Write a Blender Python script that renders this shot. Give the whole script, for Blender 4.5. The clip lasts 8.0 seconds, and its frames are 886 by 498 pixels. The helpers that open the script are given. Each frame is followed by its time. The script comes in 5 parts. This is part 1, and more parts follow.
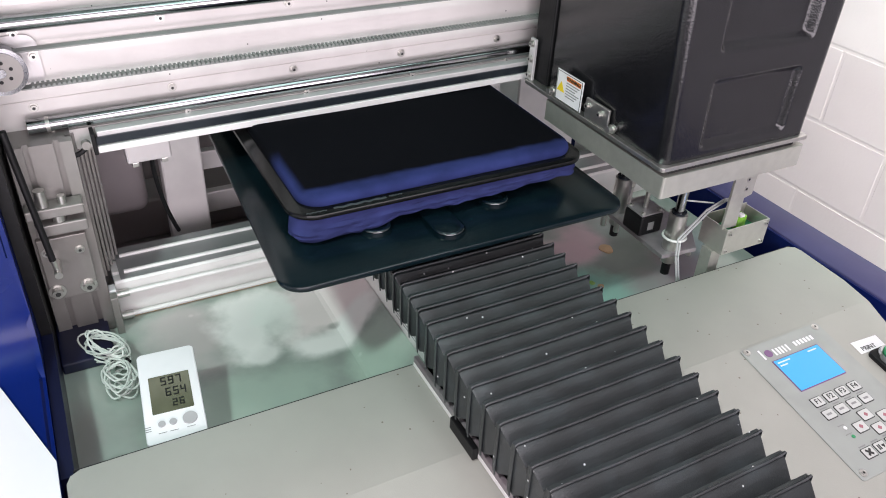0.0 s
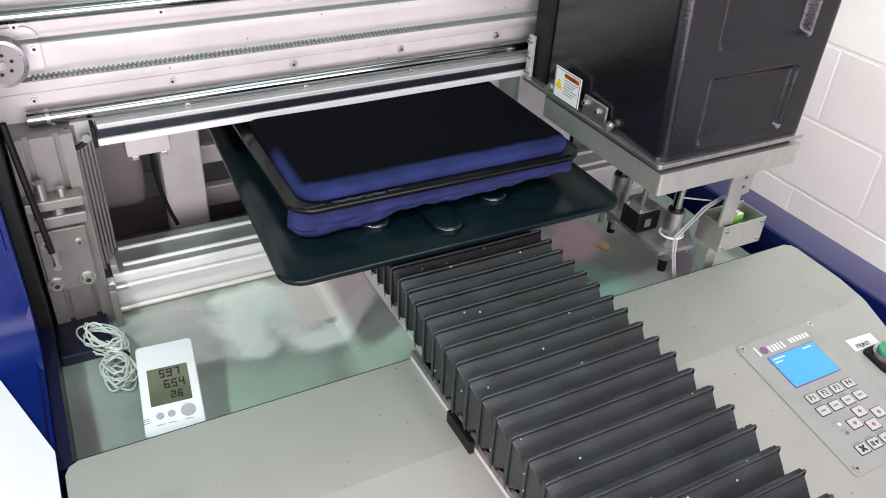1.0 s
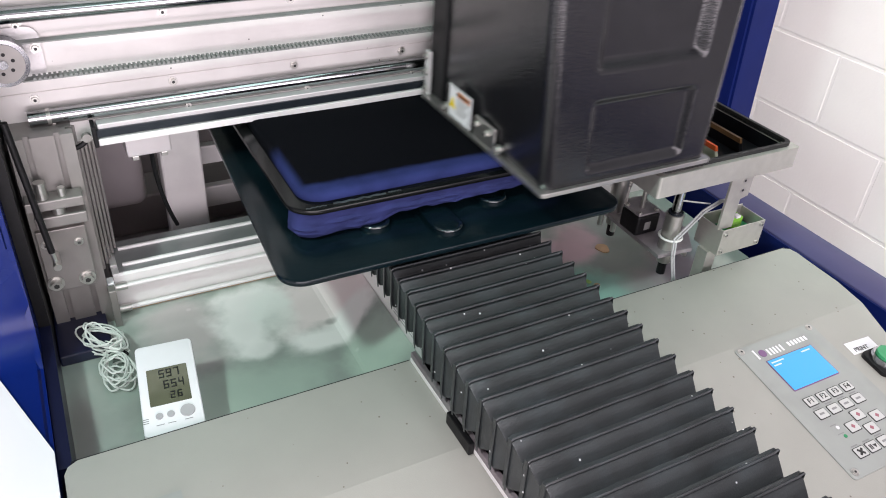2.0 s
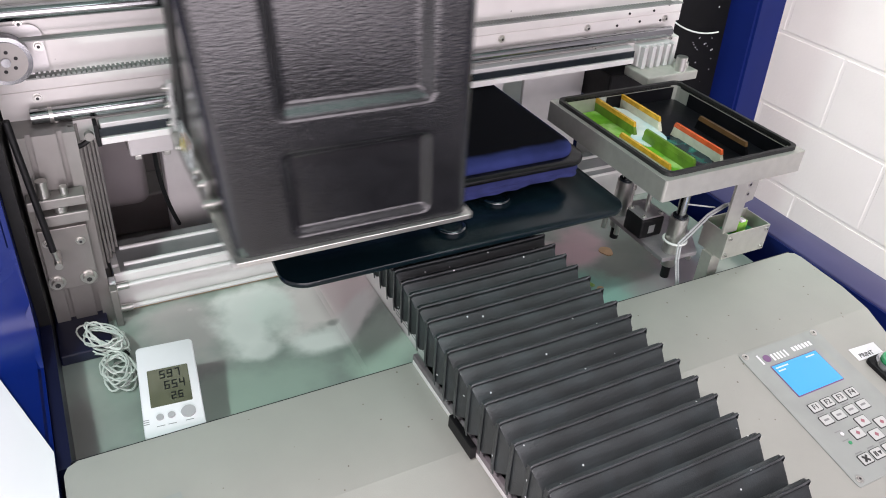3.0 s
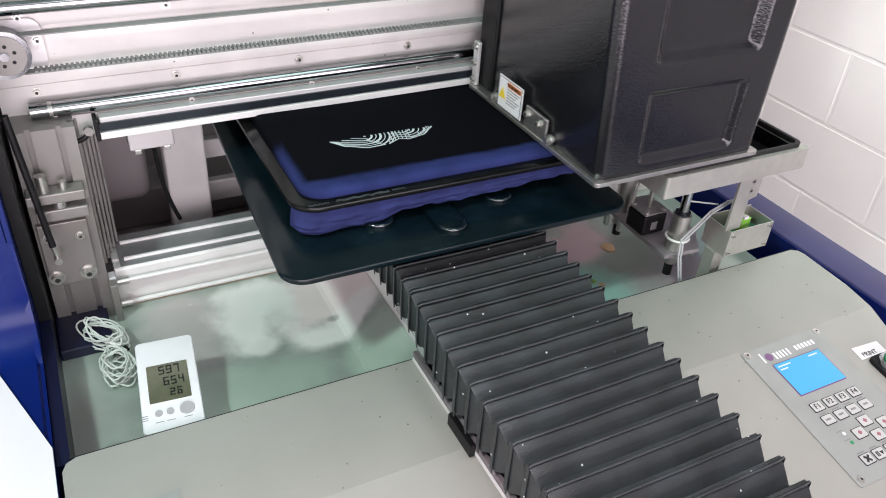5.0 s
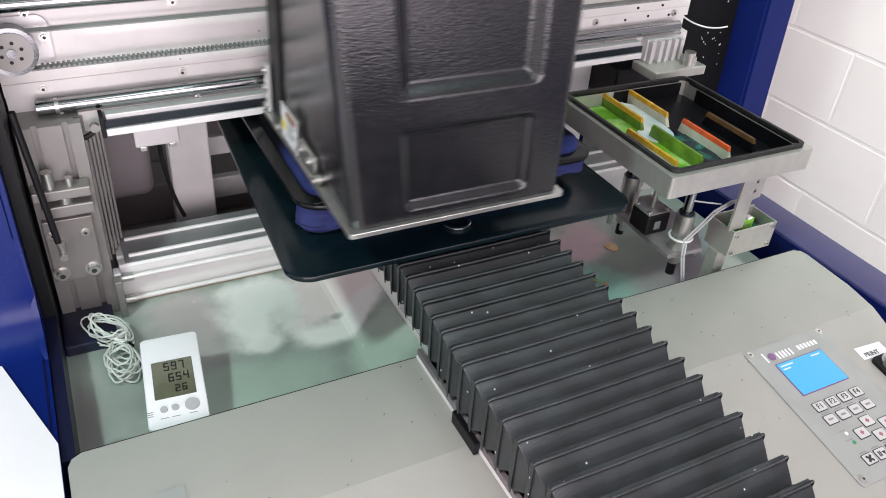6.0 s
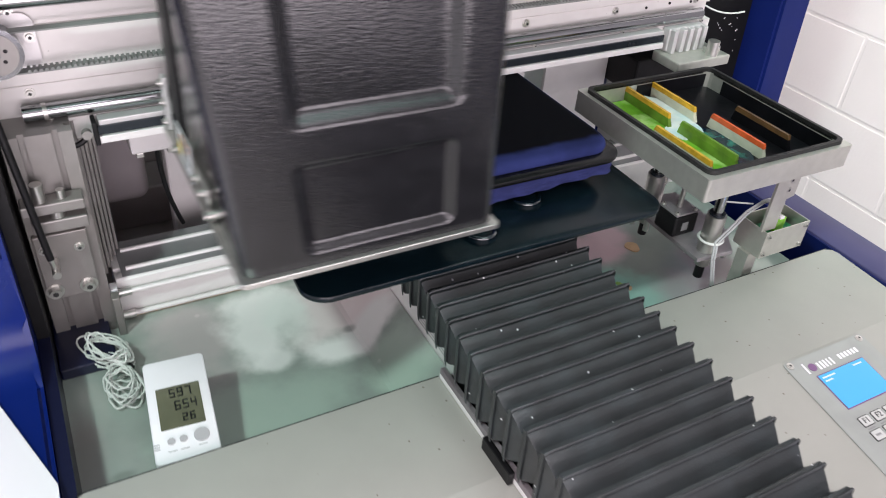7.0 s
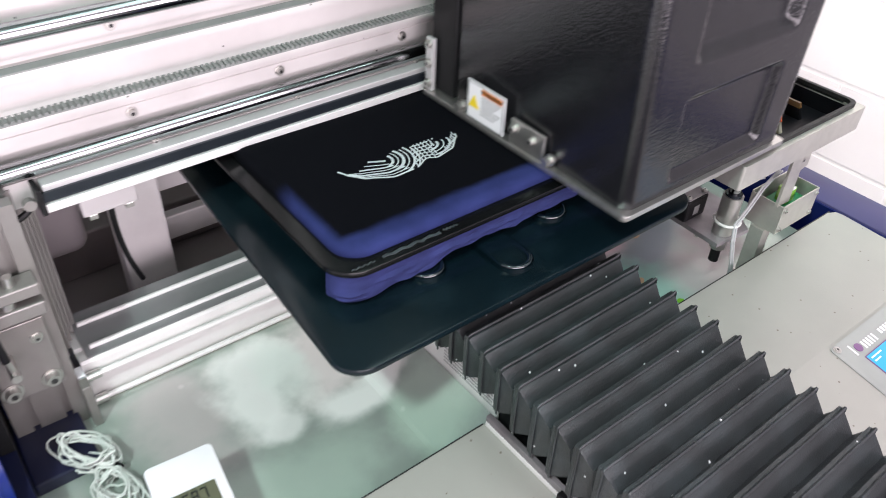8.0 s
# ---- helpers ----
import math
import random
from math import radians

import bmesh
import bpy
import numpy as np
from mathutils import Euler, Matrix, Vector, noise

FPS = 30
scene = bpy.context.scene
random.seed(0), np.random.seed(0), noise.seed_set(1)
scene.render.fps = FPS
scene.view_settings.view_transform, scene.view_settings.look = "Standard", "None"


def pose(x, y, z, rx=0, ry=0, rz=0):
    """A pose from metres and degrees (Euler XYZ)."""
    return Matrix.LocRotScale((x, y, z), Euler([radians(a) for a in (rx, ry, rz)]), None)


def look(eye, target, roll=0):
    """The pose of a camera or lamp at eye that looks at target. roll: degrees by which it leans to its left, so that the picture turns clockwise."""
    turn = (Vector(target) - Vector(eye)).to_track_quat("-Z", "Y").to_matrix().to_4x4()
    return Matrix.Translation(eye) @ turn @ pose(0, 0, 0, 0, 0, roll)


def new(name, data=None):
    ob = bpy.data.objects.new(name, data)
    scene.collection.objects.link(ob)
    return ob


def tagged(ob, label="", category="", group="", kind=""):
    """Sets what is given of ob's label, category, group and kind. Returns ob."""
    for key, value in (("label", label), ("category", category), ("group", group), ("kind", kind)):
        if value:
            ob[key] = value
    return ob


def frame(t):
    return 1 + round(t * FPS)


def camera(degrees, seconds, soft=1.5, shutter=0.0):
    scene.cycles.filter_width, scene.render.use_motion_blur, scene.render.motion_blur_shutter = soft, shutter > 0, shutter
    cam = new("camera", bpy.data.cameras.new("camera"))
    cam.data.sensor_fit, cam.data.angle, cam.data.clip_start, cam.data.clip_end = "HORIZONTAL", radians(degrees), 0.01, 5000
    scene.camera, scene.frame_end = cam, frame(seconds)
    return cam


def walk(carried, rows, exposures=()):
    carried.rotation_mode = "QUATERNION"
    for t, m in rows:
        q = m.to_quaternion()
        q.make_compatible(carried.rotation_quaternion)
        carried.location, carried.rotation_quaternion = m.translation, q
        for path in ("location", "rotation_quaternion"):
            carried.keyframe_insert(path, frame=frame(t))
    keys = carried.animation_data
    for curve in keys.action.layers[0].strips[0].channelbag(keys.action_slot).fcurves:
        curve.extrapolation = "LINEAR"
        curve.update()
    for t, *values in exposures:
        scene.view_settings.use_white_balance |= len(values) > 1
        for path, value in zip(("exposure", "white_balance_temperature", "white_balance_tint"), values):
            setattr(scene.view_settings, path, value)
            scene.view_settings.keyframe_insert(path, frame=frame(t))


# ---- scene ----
cam = camera(59.6, 8.0, soft=1.0, shutter=0.5)
ROWS = [
    (0.0, -0.4300, -0.5743, 0.5900, 56.05, -2.65, -27.43),
    (0.5, -0.4322, -0.5750, 0.5894, 55.79, -3.09, -27.42),
    (1.0, -0.4329, -0.5785, 0.5899, 55.87, -3.08, -27.36),
    (1.5, -0.4362, -0.5795, 0.5902, 55.99, -3.23, -27.38),
    (3.0, -0.4357, -0.5729, 0.5881, 56.06, -3.75, -27.02),
    (3.5, -0.4327, -0.5721, 0.5882, 55.79, -3.93, -26.67),
    (4.0, -0.4313, -0.5721, 0.5901, 55.54, -4.13, -26.47),
    (4.5, -0.4268, -0.5702, 0.5899, 55.48, -3.68, -26.65),
    (6.0, -0.4347, -0.5685, 0.5906, 55.35, -4.04, -26.45),
    (6.5, -0.4334, -0.5603, 0.5876, 55.16, -4.01, -26.39),
    (7.0, -0.4382, -0.4928, 0.5809, 54.03, -3.94, -27.71),
    (7.5, -0.4635, -0.4004, 0.5801, 52.64, -2.76, -33.00),
    (7.8, -0.4817, -0.3493, 0.5785, 51.56, -2.38, -36.43),
    (8.0, -0.4710, -0.3281, 0.5703, 51.71, -2.29, -37.81),
]
walk(cam, [(t, pose(x, y, z, rx, ry, rz)) for t, x, y, z, rx, ry, rz in ROWS],
     exposures=[(0.0, 0.02, 6500, 15), (6.3, 0.02, 6500, 15), (7.4, 0.14, 6500, 17), (8.0, 0.32, 6500, 19)])

# ---- light ----
world = bpy.data.worlds.new("world")
scene.world = world
world.use_nodes = True
wb = world.node_tree.nodes["Background"]
wb.inputs["Color"].default_value = (0.9, 0.95, 1.0, 1)
wb.inputs["Strength"].default_value = 0.10


def area(name, at, target, sx, sy, power, color, spread=180):
    data = bpy.data.lights.new(name, "AREA")
    data.shape, data.size, data.size_y, data.energy, data.color = "RECTANGLE", sx, sy, power, color
    data.spread = radians(spread)
    ob = new(name, data)
    ob.matrix_world = look(at, target)
    return ob


# a bright lamp up to the left, then three unseen fills added for brightness
area("ceiling_spot_lamp", (-1.30, -0.57, 1.70), (-0.2, 0.1, 0), 0.16, 0.16, 33, (1.0, 0.97, 0.98))
# added overhead fill, sized so the head's sills mirror it
area("added_overhead_fill", (0.15, -0.64, 1.72), (0.10, -0.62, 0), 2.0, 0.60, 12.5, (0.98, 0.96, 1.0))
# added narrow fill that brightens the block wall
area("added_wall_fill", (0.70, 0.12, 1.70), (1.33, 0.32, 0.15), 0.4, 0.9, 9.8, (1.0, 0.95, 0.90), 62)
# added soft fill from behind the camera, also mirrored by the head
area("added_front_fill", (-0.60, -2.36, 0.22), (-0.4, 0.2, 0.20), 3.2, 2.2, 104, (1.0, 0.92, 0.96))


# ---- materials ----
def material(name, color, rough=0.5, metal=0.0, grain=0.0, grain_size=40.0, stain=0.0, stain_size=6.0, stain_color=None,
             bump=0.0, bump_size=200.0, bump_depth=0.001, coat=0.0, voronoi=False, specks=None, speck_size=300.0, speck_limit=0.03, spec=0.5):
    m = bpy.data.materials.new(name)
    m.use_nodes = True
    nt = m.node_tree
    b = nt.nodes["Principled BSDF"]
    b.inputs["Roughness"].default_value = rough
    b.inputs["Metallic"].default_value = metal
    b.inputs["Coat Weight"].default_value = coat
    b.inputs["Coat Roughness"].default_value = 0.06
    b.inputs["Specular IOR Level"].default_value = spec
    tc = nt.nodes.new("ShaderNodeTexCoord").outputs["Object"]

    def noise_at(scale, detail=4.0):
        n = nt.nodes.new("ShaderNodeTexNoise")
        n.inputs["Scale"].default_value, n.inputs["Detail"].default_value = scale, detail
        nt.links.new(tc, n.inputs["Vector"])
        return n.outputs["Fac"]

    def ramp(fac, lo, hi):
        r = nt.nodes.new("ShaderNodeMapRange")
        r.inputs["From Min"].default_value, r.inputs["From Max"].default_value = lo, hi
        nt.links.new(fac, r.inputs["Value"])
        return r.outputs["Result"]

    def mix(fac, a, c, mode="MIX"):
        x = nt.nodes.new("ShaderNodeMix")
        x.data_type, x.blend_type = "RGBA", mode
        for sock, v in ((x.inputs["Factor"], fac), (x.inputs["A"], a), (x.inputs["B"], c)):
            if isinstance(v, (tuple, float)):
                sock.default_value = v
            else:
                nt.links.new(v, sock)
        return x.outputs["Result"]

    col = (*color, 1.0)
    out = col
    if grain:
        dark = tuple(v * (1 - grain) for v in color) + (1.0,)
        out = mix(ramp(noise_at(grain_size), 0.35, 0.65), out, dark)
    if stain:
        sc = (*(stain_color or tuple(v * 0.6 for v in color)), 1.0)
        f = nt.nodes.new("ShaderNodeMath")
        f.operation = "MULTIPLY"
        f.inputs[1].default_value = stain
        nt.links.new(ramp(noise_at(stain_size, 6.0), 0.48, 0.72), f.inputs[0])
        out = mix(f.outputs[0], out, sc)
        rr = nt.nodes.new("ShaderNodeMapRange")
        rr.inputs["To Min"].default_value, rr.inputs["To Max"].default_value = rough * 0.85, min(1, rough * 1.3)
        nt.links.new(noise_at(stain_size * 2.3, 5.0), rr.inputs["Value"])
        nt.links.new(rr.outputs["Result"], b.inputs["Roughness"])
    if specks:
        v = nt.nodes.new("ShaderNodeTexVoronoi")
        v.inputs["Scale"].default_value = speck_size
        nt.links.new(tc, v.inputs["Vector"])
        s = nt.nodes.new("ShaderNodeSeparateColor")
        nt.links.new(v.outputs["Color"], s.inputs["Color"])
        rare = ramp(s.outputs["Red"], 1 - speck_limit, 1 - speck_limit + 0.001)
        near = ramp(v.outputs["Distance"], 0.3, 0.2)
        f = nt.nodes.new("ShaderNodeMath")
        f.operation = "MULTIPLY"
        nt.links.new(rare, f.inputs[0])
        nt.links.new(near, f.inputs[1])
        out = mix(f.outputs[0], out, (*specks, 1.0))
    if isinstance(out, tuple):
        b.inputs["Base Color"].default_value = out
    else:
        nt.links.new(out, b.inputs["Base Color"])
    if bump:
        bn = nt.nodes.new("ShaderNodeBump")
        bn.inputs["Strength"].default_value = bump
        bn.inputs["Distance"].default_value = bump_depth
        if voronoi:
            v = nt.nodes.new("ShaderNodeTexVoronoi")
            v.feature = "SMOOTH_F1"
            v.inputs["Scale"].default_value = bump_size
            w = nt.nodes.new("ShaderNodeVectorMath")
            w.operation = "ADD"
            wn = nt.nodes.new("ShaderNodeTexNoise")
            wn.inputs["Scale"].default_value = bump_size * 0.6
            nt.links.new(tc, wn.inputs["Vector"])
            ws = nt.nodes.new("ShaderNodeVectorMath")
            ws.operation = "SCALE"
            ws.inputs["Scale"].default_value = 2.2 / bump_size
            nt.links.new(wn.outputs["Color"], ws.inputs[0])
            nt.links.new(tc, w.inputs[0])
            nt.links.new(ws.outputs[0], w.inputs[1])
            nt.links.new(w.outputs[0], v.inputs["Vector"])
            nt.links.new(v.outputs["Distance"], bn.inputs["Height"])
        else:
            nt.links.new(noise_at(bump_size, 3.0), bn.inputs["Height"])
        nt.links.new(bn.outputs[0], b.inputs["Normal"])
    return m


ALU = material("anodised_aluminium", (0.66, 0.64, 0.64), 0.36, 0.4, grain=0.06, grain_size=25, stain=0.25, stain_size=9, bump=0.06, bump_size=500)
DARK_STEEL = material("dark_polished_steel", (0.028, 0.036, 0.045), 0.22, 0.5, grain=0.15)
STEEL = material("brushed_steel", (0.62, 0.61, 0.58), 0.3, 0.9, grain=0.12, grain_size=120, stain=0.2, stain_size=20)
CHROME = material("chrome", (0.40, 0.41, 0.42), 0.12, 1.0, stain=0.15, stain_size=30)
GREY_PLATE = material("grey_plate", (0.55, 0.55, 0.50), 0.35, 0.6, grain=0.08, grain_size=90, stain=0.3, stain_size=14)
STAINED = material("ink_stained_steel", (0.32, 0.30, 0.31), 0.35, 0.3, grain=0.3, grain_size=30, stain=0.7, stain_size=18, stain_color=(0.16, 0.11, 0.13))
COLUMN = material("aged_aluminium", (0.27, 0.257, 0.245), 0.38, 0.45, grain=0.12, grain_size=25, stain=0.4, stain_size=16, stain_color=(0.30, 0.28, 0.25), bump=0.06, bump_size=500)
BEAM_TOP = material("dark_beam_top", (0.30, 0.30, 0.305), 0.35, 0.3, grain=0.15, grain_size=18)
HEAD_BLACK = material("grained_black_plastic", (0.012, 0.012, 0.014), 0.18, 0.0, grain=0.3, grain_size=60, bump=0.22, bump_size=520, bump_depth=0.0011, voronoi=True, spec=0.72)
BLACK = material("black_plastic", (0.009, 0.009, 0.010), 0.45, spec=0.25, grain=0.3, grain_size=80, bump=0.2)
RUBBER = material("black_rubber", (0.012, 0.012, 0.012), 0.55, grain=0.3, grain_size=90, bump=0.3)
DECK = material("grey_powder_coat", (0.365, 0.365, 0.33), 0.36, 0.0, grain=0.05, grain_size=14, stain=0.35, stain_size=5, stain_color=(0.285, 0.295, 0.26),
                bump=0.10, bump_size=900, specks=(0.16, 0.14, 0.11), speck_size=230, speck_limit=0.014)
TRAY = material("polished_tray_steel", (0.45, 0.52, 0.47), 0.16, 0.35, grain=0.10, grain_size=16, stain=0.5, stain_size=9, stain_color=(0.54, 0.58, 0.54),
                bump=0.04, bump_size=60, specks=(0.9, 0.9, 0.88), speck_size=60, speck_limit=0.006)


def patch(m, spots):
    """Lays soft, uneven stains or shade on a material at given places: (x, y, rx, ry, colour, strength)."""
    nt = m.node_tree
    b = nt.nodes["Principled BSDF"]
    tc = nt.nodes.new("ShaderNodeTexCoord").outputs["Object"]
    warp = nt.nodes.new("ShaderNodeTexNoise")
    warp.inputs["Scale"].default_value, warp.inputs["Detail"].default_value = 22, 5
    nt.links.new(tc, warp.inputs["Vector"])
    for x, y, rx, ry, color, strength in spots:
        mp = nt.nodes.new("ShaderNodeMapping")
        mp.vector_type = "TEXTURE"
        mp.inputs["Location"].default_value = (x, y, -0.055)
        mp.inputs["Scale"].default_value = (rx, ry, 1)
        nt.links.new(tc, mp.inputs["Vector"])
        ln = nt.nodes.new("ShaderNodeVectorMath")
        ln.operation = "LENGTH"
        nt.links.new(mp.outputs[0], ln.inputs[0])
        ad = nt.nodes.new("ShaderNodeMath")
        ad.operation = "MULTIPLY_ADD"
        ad.inputs[1].default_value = 1.1
        nt.links.new(warp.outputs["Fac"], ad.inputs[0])
        nt.links.new(ln.outputs["Value"], ad.inputs[2])
        r = nt.nodes.new("ShaderNodeMapRange")
        r.interpolation_type = "SMOOTHSTEP"
        r.inputs["From Min"].default_value, r.inputs["From Max"].default_value = 1.85, 1.05
        r.inputs["To Max"].default_value = strength
        nt.links.new(ad.outputs[0], r.inputs["Value"])
        mx = nt.nodes.new("ShaderNodeMix")
        mx.data_type = "RGBA"
        mx.inputs["B"].default_value = (*color, 1)
        nt.links.new(r.outputs["Result"], mx.inputs["Factor"])
        nt.links.new(b.inputs["Base Color"].links[0].from_socket, mx.inputs["A"])
        nt.links.new(mx.outputs["Result"], b.inputs["Base Color"])
        # a dried film hides the bare metal
        mm = nt.nodes.new("ShaderNodeMix")
        mm.inputs["B"].default_value = 0.0
        mm.inputs["A"].default_value = b.inputs["Metallic"].default_value
        nt.links.new(r.outputs["Result"], mm.inputs["Factor"])
        if b.inputs["Metallic"].links:
            nt.links.new(b.inputs["Metallic"].links[0].from_socket, mm.inputs["A"])
        nt.links.new(mm.outputs["Result"], b.inputs["Metallic"])


# dried white overspray and brownish ink on the tray, plus one painted shadow
WHITISH, MAUVE, MOSS = (0.84, 0.85, 0.82), (0.84, 0.75, 0.74), (0.46, 0.58, 0.49)
patch(TRAY, ((-0.345, 0.215, 0.055, 0.075, (0.50, 0.44, 0.44), 0.8), (-0.165, 0.205, 0.085, 0.075, MAUVE, 0.95), (-0.300, 0.075, 0.110, 0.050, MOSS, 0.6), (-0.150, 0.070, 0.040, 0.060, MOSS, 0.8),
             (-0.262, 0.240, 0.052, 0.042, WHITISH, 1.0), (-0.282, 0.190, 0.034, 0.045, WHITISH, 0.95), (-0.270, 0.148, 0.024, 0.020, WHITISH, 0.8), (-0.235, 0.215, 0.030, 0.050, (0.80, 0.86, 0.81), 0.7),
             (-0.190, 0.134, 0.048, 0.024, WHITISH, 1.0), (-0.155, 0.146, 0.034, 0.024, WHITISH, 1.0), (-0.118, 0.225, 0.020, 0.030, (0.30, 0.22, 0.21), 0.7),
             # the long strip at x -0.480 is the shadow along the left edge, painted in
             (-0.174, 0.162, 0.009, 0.007, (0.25, 0.26, 0.24), 0.6), (-0.480, 0.060, 0.018, 0.090, (0.26, 0.22, 0.22), 0.7), (-0.452, 0.052, 0.014, 0.008, (0.18, 0.20, 0.18), 0.7),
             (0.205, 0.180, 0.055, 0.040, (0.66, 0.50, 0.54), 0.95), (0.246, 0.200, 0.040, 0.045, (0.62, 0.46, 0.50), 0.9), (0.170, 0.090, 0.070, 0.055, (0.30, 0.58, 0.49), 1.0), (0.225, 0.060, 0.050, 0.050, (0.34, 0.56, 0.49), 0.9), (0.275, 0.050, 0.050, 0.050, (0.40, 0.33, 0.34), 0.7),
             (0.345, 0.090, 0.040, 0.050, (0.34, 0.27, 0.29), 0.7), (0.310, 0.205, 0.030, 0.030, (0.33, 0.42, 0.38), 0.6)))
BELLOWS = material("rubberised_cloth", (0.031, 0.036, 0.038), 0.36, 0.0, grain=0.35, grain_size=22, stain=0.5, stain_size=30, stain_color=(0.045, 0.058, 0.063), spec=0.55,
                   bump=0.35, bump_size=700, specks=(0.75, 0.77, 0.78), speck_size=230, speck_limit=0.014)
# extra glossy, for beads added to give the moulds their highlights
GLINT_BEAD = material("glint_bead_lacquer", (0.004, 0.012, 0.016), 0.13, 0.0, grain=0.2, grain_size=40, spec=1.0, coat=0.6)
PALLET = material("dark_teal_lacquer", (0.0024, 0.0085, 0.0120), 0.22, 0.0, grain=0.3, grain_size=12, stain=0.6, stain_size=14, stain_color=(0.009, 0.022, 0.028), bump=0.06, bump_size=300, spec=0.38)
RIM = material("black_frame_lacquer", (0.005, 0.0055, 0.006), 0.22, grain=0.3, grain_size=30, stain=0.25, stain_size=60, stain_color=(0.012, 0.014, 0.014), spec=0.3)
NAVY = material("navy_knit", (0.026, 0.033, 0.120), 0.85, grain=0.3, grain_size=26, bump=0.35, bump_size=900, spec=0.2)
BLUE = material("blue_gloss_paint", (0.003, 0.014, 0.13), 0.24, 0.0, grain=0.15, grain_size=5, spec=0.28, bump=0.03, bump_size=30, stain=0.2, stain_size=8)
# paler blue, with the light on the right ledge's top in it
BLUE_MATT = material("blue_satin_paint_lit", (0.070, 0.064, 0.160), 0.45, spec=0.25, grain=0.12, grain_size=9, bump=0.05, bump_size=400, stain=0.2)
# the pillar's blue, also put on the right ledge's shaded side and gap
PILLAR_BLUE = material("deep_blue_pillar_and_shade", (0.004, 0.012, 0.105), 0.5, grain=0.15, grain_size=6, stain=0.2, stain_size=8, spec=0.15)
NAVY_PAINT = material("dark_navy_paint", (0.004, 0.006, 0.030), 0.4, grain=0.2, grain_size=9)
WHITE_PAINT = material("white_gloss_paint", (0.84, 0.83, 0.84), 0.3, grain=0.03, grain_size=9, specks=(0.3, 0.3, 0.3), speck_size=60, speck_limit=0.01)
WHITE = material("white_plastic", (0.82, 0.81, 0.83), 0.35, grain=0.03, grain_size=40)
LIGHT_PLATE = material("pale_plate", (0.82, 0.80, 0.79), 0.4, 0.2, grain=0.06, grain_size=20, stain=0.25, stain_size=10)
# dimness inside the machine is put into this colour
BROWN_IN = material("shade_toned_back_plate", (0.33, 0.29, 0.29), 0.5, 0.2, grain=0.15, grain_size=8, stain=0.3)
PANEL = material("grey_membrane", (0.335, 0.355, 0.335), 0.3, grain=0.05, grain_size=30, bump=0.04, bump_size=600, stain=0.2, stain_size=15)
KEYW = material("pale_key", (0.56, 0.57, 0.55), 0.35, grain=0.05)
INKBLACK = material("black_print", (0.02, 0.02, 0.02), 0.5)
INKGREY = material("grey_print", (0.25, 0.25, 0.25), 0.5)
PURPLE = material("purple_print", (0.20, 0.10, 0.22), 0.45)
RED = material("red_print", (0.36, 0.13, 0.16), 0.5)
ORANGE = material("orange_print", (0.80, 0.22, 0.03), 0.5)
YELLOW = material("yellow_print", (0.80, 0.60, 0.02), 0.5)
GREENBTN = material("green_button", (0.03, 0.30, 0.12), 0.3, grain=0.15)
SEGMENT = material("lcd_segment", (0.008, 0.010, 0.008), 0.4)
LCD_OLIVE = material("olive_lcd_glass", (0.115, 0.12, 0.075), 0.15, grain=0.2, grain_size=30, coat=0.5)
CORD = material("white_cord", (0.74, 0.77, 0.73), 0.45, grain=0.1)
CABLE = material("grey_white_cable", (0.46, 0.48, 0.48), 0.5, grain=0.15)
TAPE = material("masking_tape", (0.62, 0.42, 0.24), 0.6, grain=0.2, grain_size=60)
AMBER = material("amber_wiper", (0.75, 0.42, 0.03), 0.35, grain=0.3, grain_size=90)
WIPER_GREEN = material("ink_green_wiper", (0.16, 0.30, 0.03), 0.4, grain=0.4, grain_size=50)
WIPER_BROWN = material("ink_brown_wiper", (0.12, 0.06, 0.02), 0.4, grain=0.4, grain_size=50)
WIPER_WHITE = material("pale_wiper", (0.70, 0.68, 0.55), 0.4, grain=0.2, grain_size=50)
WIPER_RED = material("ink_red_wiper", (0.75, 0.12, 0.03), 0.4, grain=0.3, grain_size=50)
INK_GREEN = material("green_ink", (0.20, 0.54, 0.04), 0.22, grain=0.4, grain_size=28, stain=0.9, stain_size=30, stain_color=(0.62, 0.82, 0.36), bump=0.2, bump_size=80)
INK_BLUE = material("teal_ink", (0.004, 0.022, 0.045), 0.2, grain=0.4, grain_size=30, stain=0.8, stain_size=55, stain_color=(0.03, 0.30, 0.22), bump=0.2, bump_size=80)
HOUSING_GREY = material("inner_grey_enamel", (0.42, 0.38, 0.39), 0.45, grain=0.1, grain_size=10, stain=0.3, stain_size=9, stain_color=(0.34, 0.29, 0.29))
INK_WHITE = material("white_ink", (0.80, 0.86, 0.84), 0.22, grain=0.15, grain_size=40, stain=0.5, stain_size=30, stain_color=(0.2, 0.6, 0.75), bump=0.2, bump_size=80)
BASIN = material("ink_soaked_basin", (0.006, 0.006, 0.008), 0.4, spec=0.2, grain=0.4, grain_size=30, bump=0.2, bump_size=90)
RESIDUE = material("pale_ink_residue", (0.06, 0.072, 0.075), 0.5, grain=0.5, grain_size=160, bump=0.3, bump_size=500)
PRINT_INK = material("white_garment_ink", (0.62, 0.68, 0.70), 0.6, grain=0.12, grain_size=300)
MASONRY = material("white_painted_block", (0.82, 0.805, 0.785), 0.6, grain=0.04, grain_size=3, stain=0.15, stain_size=2, bump=0.35, bump_size=130)
MORTAR = material("painted_joint", (0.80, 0.785, 0.765), 0.7, bump=0.3, bump_size=200)
FLOORMAT = material("grey_concrete_floor", (0.28, 0.27, 0.26), 0.6, grain=0.15, grain_size=4, bump=0.2)
